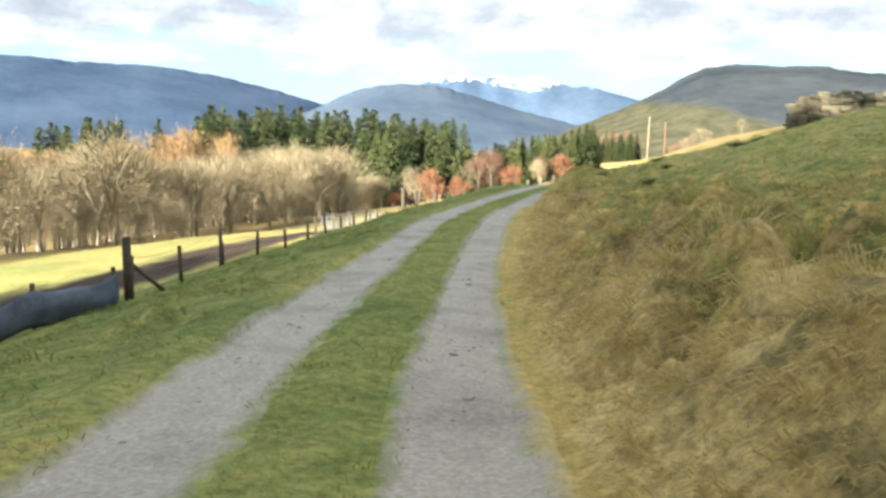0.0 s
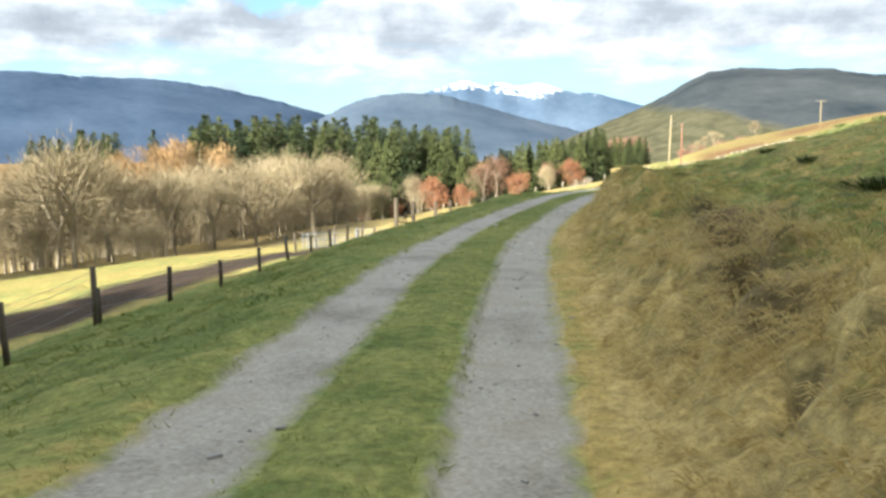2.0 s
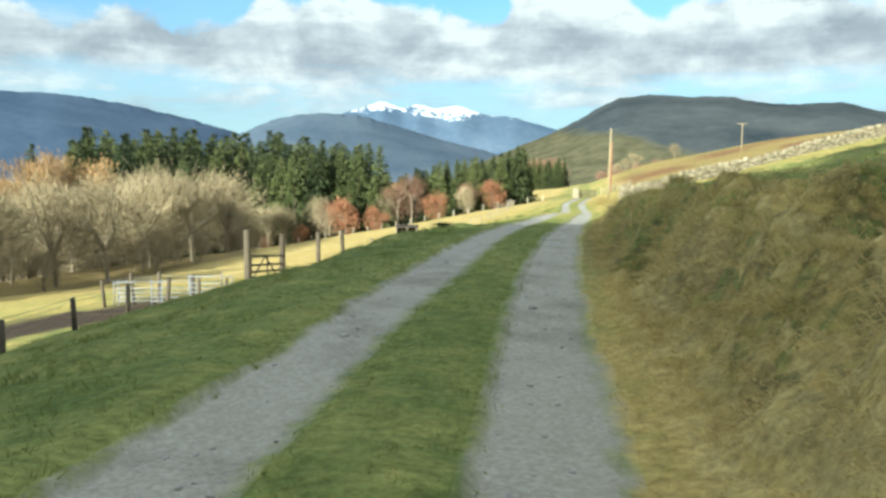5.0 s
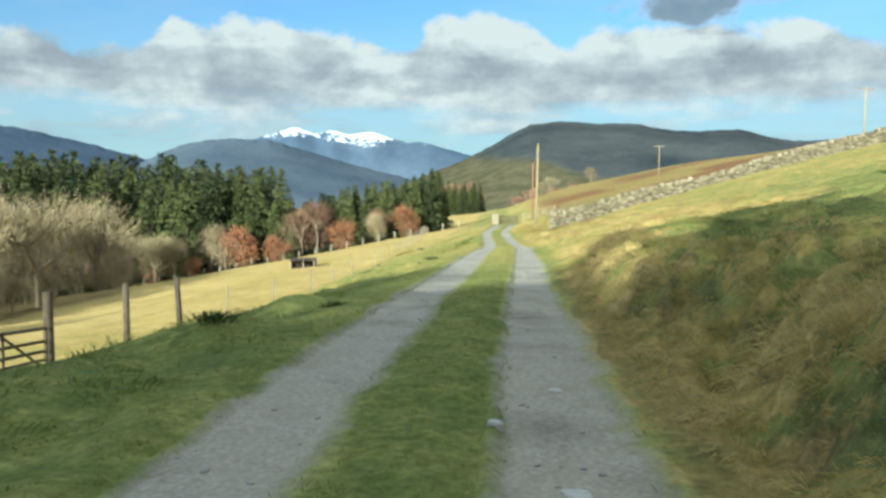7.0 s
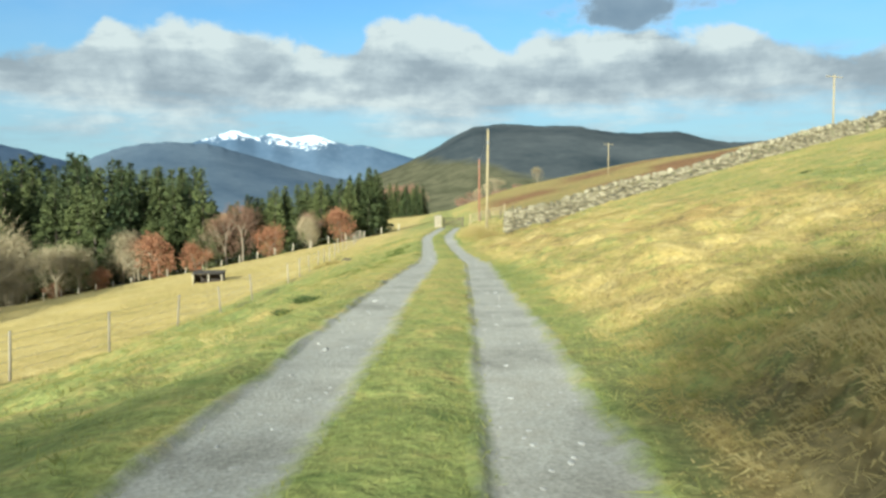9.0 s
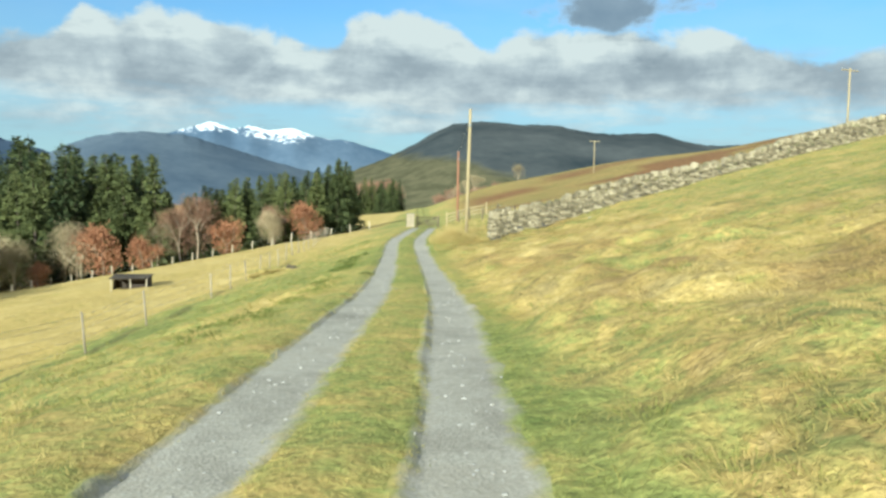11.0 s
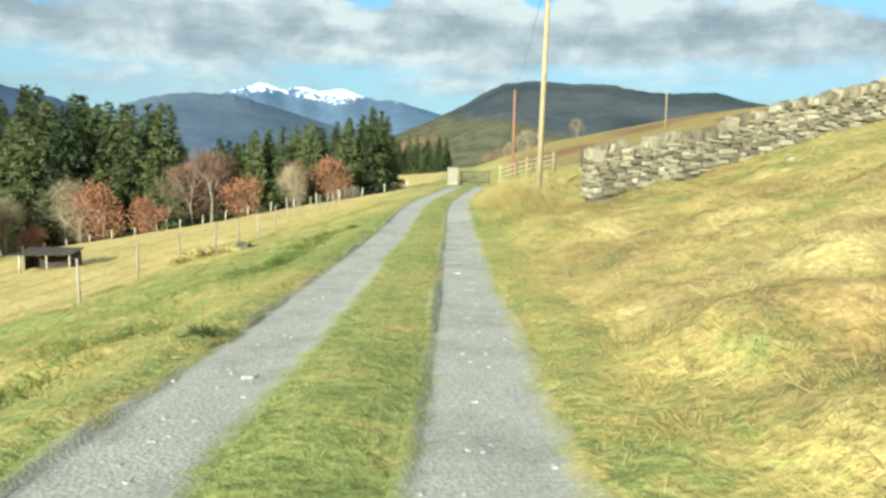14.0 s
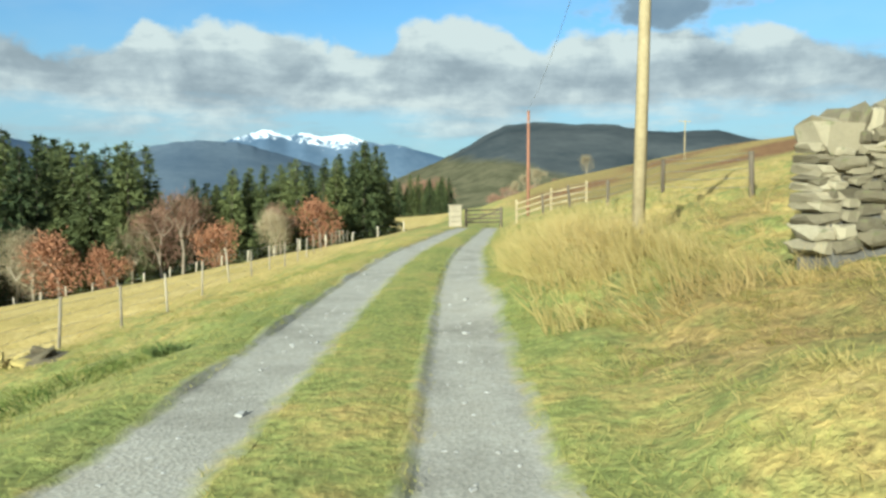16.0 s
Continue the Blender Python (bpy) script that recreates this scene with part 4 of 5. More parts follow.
def lay(s, across, up, size, tilt):
    global count
    m = Matrix.LocRotScale(wall_spot(s, across, up), Euler((rng.normal(0, 0.06), tilt + rng.normal(0, 0.07), yaw + rng.normal(0, 0.08))), Vector(size))
    me = STONES[int(rng.integers(6))]
    if count < 300:
        ob = new("stone", me)
        ob.matrix_local = m
        ob.parent = wall
    else:
        k = sum(len(q) for q in rest_v)
        rest_v.append(np.array([tuple(m @ v.co) for v in me.vertices]))
        for p in me.polygons:
            idx = [k + i for i in p.vertices]
            for j in range(1, len(idx) - 1):
                rest_f.append((idx[0], idx[j], idx[j + 1]))
    count += 1


lay(0.25, 0.0, 1.02, (0.55, 0.45, 0.34), 0.1)
s0 = 0.0
while s0 < LENGTH:
    # one bay of courses, then its cope stones
    bay = 1.4
    up = -0.14
    crest = 0.84 + 0.20 * float(grain(s0, 0.0, 2.6, 44))
    while up < crest:
        h = rng.uniform(0.055, 0.135) * (1.25 - 0.3 * up)
        s = s0 + rng.uniform(0, 0.25)
        while s < s0 + bay:
            ln = rng.uniform(0.14, 0.48)
            lay(s + ln / 2, 0.30 - 0.10 * up + rng.normal(0, 0.035) - 0.08, up + h / 2 - 0.02, (ln * 0.97, 0.26, h * 0.94), 0)
            s += ln
        if s0 == 0.0:
            lay(0.1, 0.0, up + h / 2 - 0.02, (0.35, 0.5 - 0.15 * up, h * 0.94), 0)
        up += h
    s = s0
    while s < s0 + bay:
        th = rng.uniform(0.11, 0.27)
        if rng.random() < 0.85:
            lay(s + th / 2, 0.0, crest + rng.uniform(0.06, 0.14), (th * rng.uniform(0.9, 1.2), rng.uniform(0.32, 0.48), rng.uniform(0.22, 0.40)), rng.normal(0.28, 0.2))
        s += th
    s0 += bay
tagged(part("stones", mesh_of("stones", np.concatenate(rest_v), rest_f, [STONE], False), None, wall), kind="stuff")

def wall_stub(x, y, turn, length, height):
    """A broken length of drystone wall with straw heaped over its end."""
    rg = np.random.default_rng(45)
    base = tagged(new("ruined_wall"), "broken end of a drystone wall on the brow of the bank", "wall")
    way = Vector((math.cos(radians(turn)), math.sin(radians(turn))))
    foot = float(land(x, y, False))

    def crest_at(s):
        return foot + height * (0.7 + 0.3 * min(1.0, s / 1.2))

    bm = bmesh.new()
    ends = []
    for s in np.linspace(0.3, length, 8):
        px, py = x + way.x * s, y + way.y * s
        g = float(land(px, py, False))
        top = crest_at(s) - g - 0.15
        ends.append([bm.verts.new((px - way.y * a, py + way.x * a, g + b)) for a, b in ((-0.4, -0.4), (0.4, -0.4), (0.22, top), (-0.22, top))])
    for p, q in zip(ends, ends[1:]):
        for i in range(4):
            bm.faces.new((p[i], p[(i + 1) % 4], q[(i + 1) % 4], q[i]))
    bm.faces.new(ends[0]), bm.faces.new(ends[-1][::-1])
    part("core", bm, CORE, base)
    s = 0.0
    while s < length:
        px, py = x + way.x * s, y + way.y * s
        g, up = float(land(px, py, False)), -0.1
        while up < crest_at(s) - g + rg.uniform(-0.1, 0.12):
            h = rg.uniform(0.10, 0.2)
            ob = new("stone", STONES[int(rg.integers(6))])
            k = -0.36 + 0.12 * up
            ob.matrix_local = Matrix.LocRotScale((px + way.y * -k + rg.normal(0, 0.04), py + way.x * k + rg.normal(0, 0.03), g + up + h / 2), Euler((rg.normal(0, 0.1), rg.normal(0, 0.1), radians(turn) + rg.normal(0, 0.15))), Vector((rg.uniform(0.3, 0.5), 0.34, h)))
            ob.parent = base
            up += h * 0.95
        s += 0.42
    return base


wall_stub(4.9, 34.4, 14, 5.6, 1.65)

# ---- poles ----
def round_bar(a, b, ra, rb, n=12):
    v, f = [], []
    limb(v, f, a, b, ra, rb, n)
    f4 = [tuple(q) for q in f]
    me = bpy.data.meshes.new("bar")
    me.from_pydata([tuple(p) for p in v], [], f4 + [tuple(range(n))[::-1], tuple(range(n, 2 * n))])
    for p in me.polygons[:-2]:
        p.use_smooth = True
    return me


def box_mesh(size, at=(0, 0, 0), bevel=0.01, turn=None):
    bm = bmesh.new()
    bmesh.ops.create_cube(bm, size=1.0, matrix=Matrix.Translation(at) @ (turn or Matrix()) @ Matrix.Diagonal((*size, 1)))
    if bevel:
        bmesh.ops.bevel(bm, geom=bm.edges[:], offset=bevel, segments=1, affect="EDGES")
    return bm


def pole(x, y, height, mat, label, arm=0.0, face=0.0, lean=0.0, thick=0.13):
    g = float(land(x, y))
    base = tagged(new("utility_pole"), label, "utility pole", "utility poles")
    base.matrix_basis = pose(x, y, g, 0, lean, face)
    part("shaft", round_bar((0, 0, -0.6), (0, 0, height), thick, thick * 0.72), mat, base)
    if arm:
        bar = part("crossarm", box_mesh((arm, 0.11, 0.12), (0, 0, height - 0.25)), mat, base)
        for k in (-0.46, 0, 0.46):
            part("insulator", round_bar((k * arm, 0, height - 0.19), (k * arm, 0, height - 0.02), 0.05, 0.035, 8), STEEL, bar, "small pale insulator")
    else:
        part("cap_plate", round_bar((0, 0, height), (0, 0, height + 0.03), thick * 0.85, thick * 0.8, 10), STEEL, base)
        part("stay_bracket", box_mesh((0.10, 0.30, 0.16), (0, 0, height - 0.9)), STEEL, base)
    return base


pole(-1.9, 102.2, 7.2, POLE, "pale yellowish timber pole standing beside the track", 0, 0, 1.0, 0.10)
pole(0.3, 152, 8.4, POLE_BROWN, "thin reddish-brown timber pole beyond the track", 0, 0, 0, 0.14)
pole(38.8, 247, 8.0, POLE, "far timber pole with a short crossarm", 2.6, 10)
pole(48.7, 153.5, 8.5, POLE, "timber pole with a wide crossarm on the hillside", 3.2, 25)

# ---- fences ----
def ground_at(x, y):
    return float(land(x, y))


def post_fence(points, height, label, post_mat, radius, wires, group, seed, stout=0):
    """Posts along a line, each a thing's part, with wires strung between."""
    rng = np.random.default_rng(seed)
    base = tagged(new("wire_fence"), label, "fence", group)
    meshes = [round_bar((0, 0, -0.3), (0, 0, height * k), radius, radius * 0.9, 8) for k in (1.0, 0.94, 1.05)]
    for me in meshes:
        me.materials.append(post_mat)
    big = round_bar((0, 0, -0.4), (0, 0, 2.35), 0.12, 0.11, 10)
    big.materials.append(post_mat)
    tops = []
    for i, (x, y) in enumerate(points):
        ob = new("post", big if i in range(1, 1 + stout) else meshes[int(rng.integers(3))])
        g = ground_at(x, y)
        ob.matrix_local = pose(x, y, g, rng.normal(0, 2.5), rng.normal(0, 2.5), rng.uniform(0, 360))
        ob.parent = base
        tops.append(Vector((x, y, g)))
    for h in wires:
        v, f = [], []
        for a, b in zip(tops, tops[1:]):
            mid = (a + b) / 2 + Vector((0, 0, h * height - 0.03))
            limb(v, f, a + Vector((0, 0, h * height)), mid, 0.006, 0.006, 3)
            limb(v, f, mid, b + Vector((0, 0, h * height)), 0.006, 0.006, 3)
        part("wire", mesh_of("wire", [tuple(p) for p in v], f, [WIRE]), None, base)
    return base


def along(points, step):
    out = []
    for a, b in zip(points, points[1:]):
        a, b = Vector(a), Vector(b)
        n = max(1, round((b - a).length / step))
        out += [tuple(a + (b - a) * i / n) for i in range(n)]
    return out + [tuple(points[-1])]


WIRES = (0.25, 0.45, 0.65, 0.85, 0.97)
post_fence(along([(-13.0, 16.5), (-13.6, 21.7)], 2.7), 1.2, "timber post and wire fence beside the netting", POST, 0.065, WIRES, "fences", 50)
post_fence(along([(-13.6, 21.8), (-15.0, 31), (-16.6, 42), (-17.64, 51.9)], 2.7), 0.85, "timber post and wire fence along the verge", POST, 0.065, WIRES, "fences", 51)
post_fence([(-18.35, 57.3), (-17.95, 61.2), (-18.1, 66.0)], 1.75, "stout timber posts and wire beside the field gate", POST, 0.08, WIRES, "fences", 52, 2)
post_fence([(-18.1, 66.2), (-17.6, 70), (-16.9, 75), (-16.2, 80), (-15.8, 85), (-15.5, 90)] + along([(-15.3, 95), (-15.0, 110), (-15.5, 140), (-18, 176)], 4.0)[1:], 1.45, "pale timber post and wire fence between verge and field", FIELD_POST, 0.042, WIRES, "fences", 55)
post_fence(along([(-80, 176), (-60, 177), (-30, 178.5), (-12, 180)], 3.0), 1.3, "pale posts of the fence along the wood", RAIL, 0.08, (0.5, 0.9), "fences", 53)

# ---- field shelter, gate, hurdles, rails ----
def shelter(x, y, turn):
    base = tagged(new("field_shelter"), "low dark timber field shelter with an open front on the pasture", "shelter")
    base.matrix_basis = pose(x, y, ground_at(x, y) - 0.05, 0, 0, turn)
    part("back_wall", box_mesh((4.4, 0.08, 1.35), (0, 1.0, 0.65)), DARKWOOD, base)
    part("side_wall", box_mesh((0.08, 2.0, 1.5), (2.2, 0, 0.72)), DARKWOOD, base)
    part("side_wall", box_mesh((0.08, 1.1, 1.3), (-2.2, 0.45, 0.62)), DARKWOOD, base)
    roof = part("roof", box_mesh((4.8, 2.5, 0.09), (0, 0, 1.58), 0.02, Matrix.Rotation(radians(6), 4, "X")), DARKWOOD, base, "dark weathered sloping board roof")
    for k in range(9):
        part("batten", box_mesh((0.04, 2.45, 0.03), (-2.2 + 0.55 * k, 0, 1.64), 0.005, Matrix.Rotation(radians(6), 4, "X")), FIELD_POST, roof)
    for px in (-2.15, 0.15, 2.1):
        part("post", round_bar((px, -1.0, -0.2), (px, -1.0, 1.45), 0.075, 0.07, 8), RAIL, base, "pale round post")
    part("fascia", box_mesh((4.6, 0.05, 0.10), (0, -1.12, 1.43)), RAIL, base, "pale board along the roof edge")
    return base


shelter(-25.7, 116.3, 6).scale = (0.58, 0.7, 0.62)


def field_gate(a, b):
    """A five-barred timber gate between two stout posts."""
    a, b = Vector((*a, ground_at(*a))), Vector((*b, ground_at(*b)))
    d = b - a
    ln, yaw_g, rise = d.xy.length, math.degrees(math.atan2(d.y, d.x)), d.z / d.xy.length
    base = tagged(new("field_gate"), "closed grey timber five-barred gate between stout round posts", "gate")
    base.matrix_basis = pose(a.x, a.y, a.z, 0, 0, yaw_g)
    shear = Matrix(((1, 0, 0, 0), (0, 1, 0, 0), (rise, 0, 1, 0), (0, 0, 0, 1)))

    def bar(name, size, at, turn=None):
        bm = box_mesh(size, at, 0.008, turn)
        bm.transform(shear)
        part(name, bm, POST, base)

    for px in (0.0, ln):
        bm = bmesh.new()
        bmesh.ops.create_cone(bm, cap_ends=True, segments=12, radius1=0.15, radius2=0.13, depth=2.9, matrix=Matrix.Translation((px, 0, 1.05 + rise * px)))
        part("gatepost", bm, POST, base, "stout weathered gatepost")
    mid = ln / 2
    for h in (0.30, 0.55, 0.80, 1.08, 1.45):
        bar("rail", (ln - 0.5, 0.04, 0.09), (mid, 0, h))
    for px in (0.3, mid, ln - 0.3):
        bar("upright", (0.09, 0.05, 1.28), (px, -0.045, 0.87))
    for sgn in (-1, 1):
        ang = math.atan2(1.1, mid - 0.4)
        bar("brace", (math.hypot(1.1, mid - 0.4), 0.035, 0.08), (mid + sgn * (mid - 0.3) / 2, 0.045, 0.87), Matrix.Rotation(sgn * ang, 4, "Y"))
    return base


field_gate((-17.64, 51.9), (-18.35, 57.3))


def hurdle(x, y, turn):
    base = tagged(new("sheep_hurdle"), "galvanised steel sheep hurdle standing beside the gate", "hurdle", "sheep hurdles")
    base.matrix_basis = pose(x, y, ground_at(x, y) + 0.03, 0, 0, turn)
    for px in (-0.9, 0.9):
        part("upright", round_bar((px, 0, -0.05), (px, 0, 1.05), 0.022, 0.022, 8), STEEL, base)
    for h in (0.15, 0.32, 0.5, 0.7, 0.98):
        part("bar", round_bar((-0.9, 0, h), (0.9, 0, h), 0.018, 0.018, 8), STEEL, base)
    return base


for x, y, turn in ((-19.6, 52.6, 8), (-21.5, 53.0, 14), (-23.4, 53.6, 18), (-20.6, 54.2, 70), (-24.6, 55.0, 60)):
    hurdle(x, y, turn)


post_fence([(-25.6, 54.3), (-23.9, 53.9), (-22.4, 53.4), (-20.6, 53.0)], 1.35, "short run of timber posts beside the sheep hurdles", POST, 0.08, (0.5, 0.9), "fences", 56)


def strainer(x, y, turn):
    base = tagged(new("corner_post"), "stout fence corner post with a slanting strut", "fence post")
    base.matrix_basis = pose(x, y, ground_at(x, y), 0, 0, turn)
    part("post", round_bar((0, 0, -0.4), (0, 0, 1.75), 0.12, 0.11, 10), POST, base)
    part("strut", round_bar((0.05, 0, 1.1), (1.5, 0, -0.1), 0.06, 0.06, 8), POST, base)


strainer(-13.0, 16.4, 80)


def net_screen(a, b, height):
    """A sagging sheet of dark windbreak netting tied between fence posts."""
    base = tagged(new("net_screen"), "sagging blue-grey windbreak netting tied to fence posts", "netting")
    a, b = Vector(a), Vector(b)
    nu, nv = 40, 8
    v = []
    for j in range(nv):
        for i in range(nu):
            p = a.lerp(b, i / (nu - 1))
            k = j / (nv - 1)
            sag = 0.14 * math.sin(math.pi * ((i * 3 / (nu - 1)) % 1.0)) * k
            bulge = 0.12 * math.sin(math.pi * k) * (1 + 0.5 * float(grain(i * 0.3, j * 0.5, 1.0, 62)))
            v.append((p.x + bulge, p.y - 0.4 * bulge, ground_at(p.x, p.y) + 0.04 + height * k - sag))
    sheet = part("sheet", mesh_of("sheet", v, grid_faces(nu, nv), [NETTING]), None, base)
    thick = sheet.modifiers.new("thickness", "SOLIDIFY")
    thick.thickness = 0.012
    for i in range(4):
        p = a.lerp(b, i / 3)
        part("post", round_bar((p.x - 0.06, p.y, ground_at(p.x, p.y) - 0.3), (p.x - 0.06, p.y, ground_at(p.x, p.y) + height + 0.2), 0.06, 0.055, 8), POST, base)


net_screen((-13.05, 16.0), (-14.2, 9.4), 0.85)


def rail_fence(points, label):
    base = tagged(new("rail_fence"), label, "fence", "fences")
    for (ax, ay), (bx, by) in zip(points, points[1:]):
        a, b = Vector((ax, ay, ground_at(ax, ay))), Vector((bx, by, ground_at(bx, by)))
        part("post", box_mesh((0.12, 0.12, 1.5), tuple(a + Vector((0, 0, 0.55)))), POLE, base)
        for h in (0.4, 0.72, 1.05):
            part("rail", round_bar(tuple(a + Vector((0, -0.08, h))), tuple(b + Vector((0, -0.08, h))), 0.055, 0.055, 6), POLE, base)
    part("post", box_mesh((0.12, 0.12, 1.5), (points[-1][0], points[-1][1], ground_at(*points[-1]) + 0.55)), POLE, base)


rail_fence([(-1.7, 134.4), (0.2, 134.0), (2.1, 133.6)], "pale timber rail fence beside the far gateway")


def stone_pillar(x, y):
    """A squat gate pillar of squared blocks under a flat cap."""
    base = tagged(new("gate_pillar"), "pale squared-stone pillar at the far gateway", "pillar")
    base.matrix_basis = pose(x, y, ground_at(x, y), 0, 0, 6)
    for k in range(4):
        part("block", box_mesh((0.84 - 0.04 * (k % 2), 0.6, 0.33), (0, 0, 0.1 + 0.34 * k), 0.03), PALE_STONE, base)
    part("cap", box_mesh((0.94, 0.7, 0.10), (0, 0, 1.33), 0.03), PALE_STONE, base)


stone_pillar(-5.3, 141.0)


def small_gate(a, b):
    base = tagged(new("track_gate"), "low brown timber gate closing the track", "gate")
    az, bz = ground_at(*a), ground_at(*b)
    for (x, y), g in ((a, az), (b, bz)):
        part("gatepost", round_bar((x, y, g - 0.3), (x, y, g + 1.25), 0.09, 0.085, 10), POST, base)
    for h in (0.3, 0.55, 0.8, 1.08):
        part("rail", round_bar((a[0], a[1] - 0.06, az + h), (b[0], b[1] - 0.06, bz + h), 0.05, 0.05, 6), POST, base)
    part("brace", round_bar((a[0], a[1] - 0.1, az + 0.3), (b[0], b[1] - 0.1, bz + 1.08), 0.04, 0.04, 6), POST, base)


small_gate((-4.6, 141.0), (-2.4, 138.5))
post_fence([(1.5, 107), (0.9, 112), (0.3, 117), (-0.3, 122), (-0.9, 127)], 1.0, "wire fence running on from the wall's end", POST, 0.06, WIRES, "fences", 54)

# overhead line between the poles
v, f = [], []
for (ax, ay, az), (bx, by, bz) in (((-1.78, 102.2, 4.75), (0.3, 152, 5.2)),):
    a, b = Vector((ax, ay, az)), Vector((bx, by, bz))
    pts = [a.lerp(b, i / 14) - Vector((0, 0, 4 * 0.7 * (i / 14) * (1 - i / 14))) for i in range(15)]
    for p, q in zip(pts, pts[1:]):
        limb(v, f, p, q, 0.009, 0.009, 4)
tagged(new("overhead_wire", mesh_of("overhead_wire", [tuple(p) for p in v], f, [WIRE])), "thin dark overhead wire hung on the pole", "wire")

# ---- loose stones on the wheel tracks ----
rng = np.random.default_rng(71)
pv, pf = [], []
block = STONES[0]
co = np.array([tuple(q.co) for q in block.vertices])
tri = [(p.vertices[0], p.vertices[j], p.vertices[j + 1]) for p in block.polygons for j in range(1, len(p.vertices) - 1)]
k = 0
for _ in range(1700):
    y = rng.uniform(-2, 118)
    u = rng.choice((RUT_LEFT, RUT_RIGHT)) + rng.normal(0, 0.15)
    s = rng.uniform(0.008, 0.022) if rng.random() < 0.985 else rng.uniform(0.03, 0.05)
    x = float(line_x(y)) + u
    ang = rng.uniform(0, 6.28)
    c, n = math.cos(ang), math.sin(ang)
    q = co * np.array([s * 1.6, s * 1.1, s * 0.7])
    q = np.stack([q[:, 0] * c - q[:, 1] * n, q[:, 0] * n + q[:, 1] * c, q[:, 2]], 1) + np.array([x, y, ground_at(x, y) + 0.022 + 0.15 * s])
    pv.append(q)
    pf += [(a + k, b + k, d + k) for a, b, d in tri]
    k += len(co)
tagged(new("loose_stones", mesh_of("loose_stones", np.concatenate(pv), pf, [PEBBLE], False)), "small pale loose stones on the wheel tracks", "stones", kind="stuff")


def boulder(x, y, s, seed):
    rg = np.random.default_rng(seed)
    bm = bmesh.new()
    bmesh.ops.create_icosphere(bm, subdivisions=2, radius=1.0)
    for q in bm.verts:
        q.co = q.co * (1 + 0.25 * noise.noise(q.co * 1.3 + Vector((seed, 0, 0)))) + Vector(rg.normal(0, 0.04, 3))
        q.co = Vector((q.co.x * s * 1.3, q.co.y * s, q.co.z * s * 0.6))
    me = bpy.data.meshes.new("boulder")
    bm.to_mesh(me)
    bm.free()
    me.materials.append(STONE)
    ob = tagged(new("boulder", me), "pale half-buried stone in the rough grass", "stone", "field stones")
    ob.matrix_basis = pose(x, y, ground_at(x, y) + 0.05 * s, 0, 0, rg.uniform(0, 360))


for i, (x, y, s) in enumerate([(0.9, 83.4, 0.12), (-0.6, 88.5, 0.08), (2.6, 95.8, 0.11), (4.0, 97.2, 0.10)]):
    boulder(x, y, s, 400 + i)

def flat_stone(x, y, s, seed):
    """A thin pale slab pressed into the gravel."""
    rg = np.random.default_rng(seed)
    bm = bmesh.new()
    ring = [(math.cos(k * math.pi / 4) * rg.uniform(0.7, 1.1), math.sin(k * math.pi / 4) * rg.uniform(0.5, 0.8)) for k in range(8)]
    low = [bm.verts.new((a * s, b * s, -0.03)) for a, b in ring]
    mid = [bm.verts.new((a * s, b * s, 0.012)) for a, b in ring]
    top = [bm.verts.new((a * s * 0.85, b * s * 0.85, 0.022 + rg.normal(0, 0.003))) for a, b in ring]
    for p, q in ((low, mid), (mid, top)):
        for i in range(8):
            bm.faces.new((p[i], p[(i + 1) % 8], q[(i + 1) % 8], q[i]))
    bm.faces.new(top)
    me = bpy.data.meshes.new("flat_stone")
    bm.to_mesh(me)
    bm.free()
    me.materials.append(PALE_SLAB)
    ob = tagged(new("flat_stone", me), "pale flat stone bedded in the wheel track", "stone", "flat stones")
    ob.matrix_basis = pose(x, y, ground_at(x, y) + 0.018, 0, 0, rg.uniform(0, 360))


for i, (x, y, s) in enumerate([(-4.42, 22.0, 0.16), (-4.58, 21.3, 0.09), (-4.25, 20.15, 0.15), (-4.1, 20.5, 0.08), (-5.9, 25.9, 0.10), (-5.1, 41.2, 0.10), (-5.5, 40.2, 0.09), (-5.15, 39.3, 0.13), (-5.25, 38.8, 0.08), (-5.0, 38.9, 0.12)]):
    flat_stone(x, y, 0.62 * s, 450 + i)

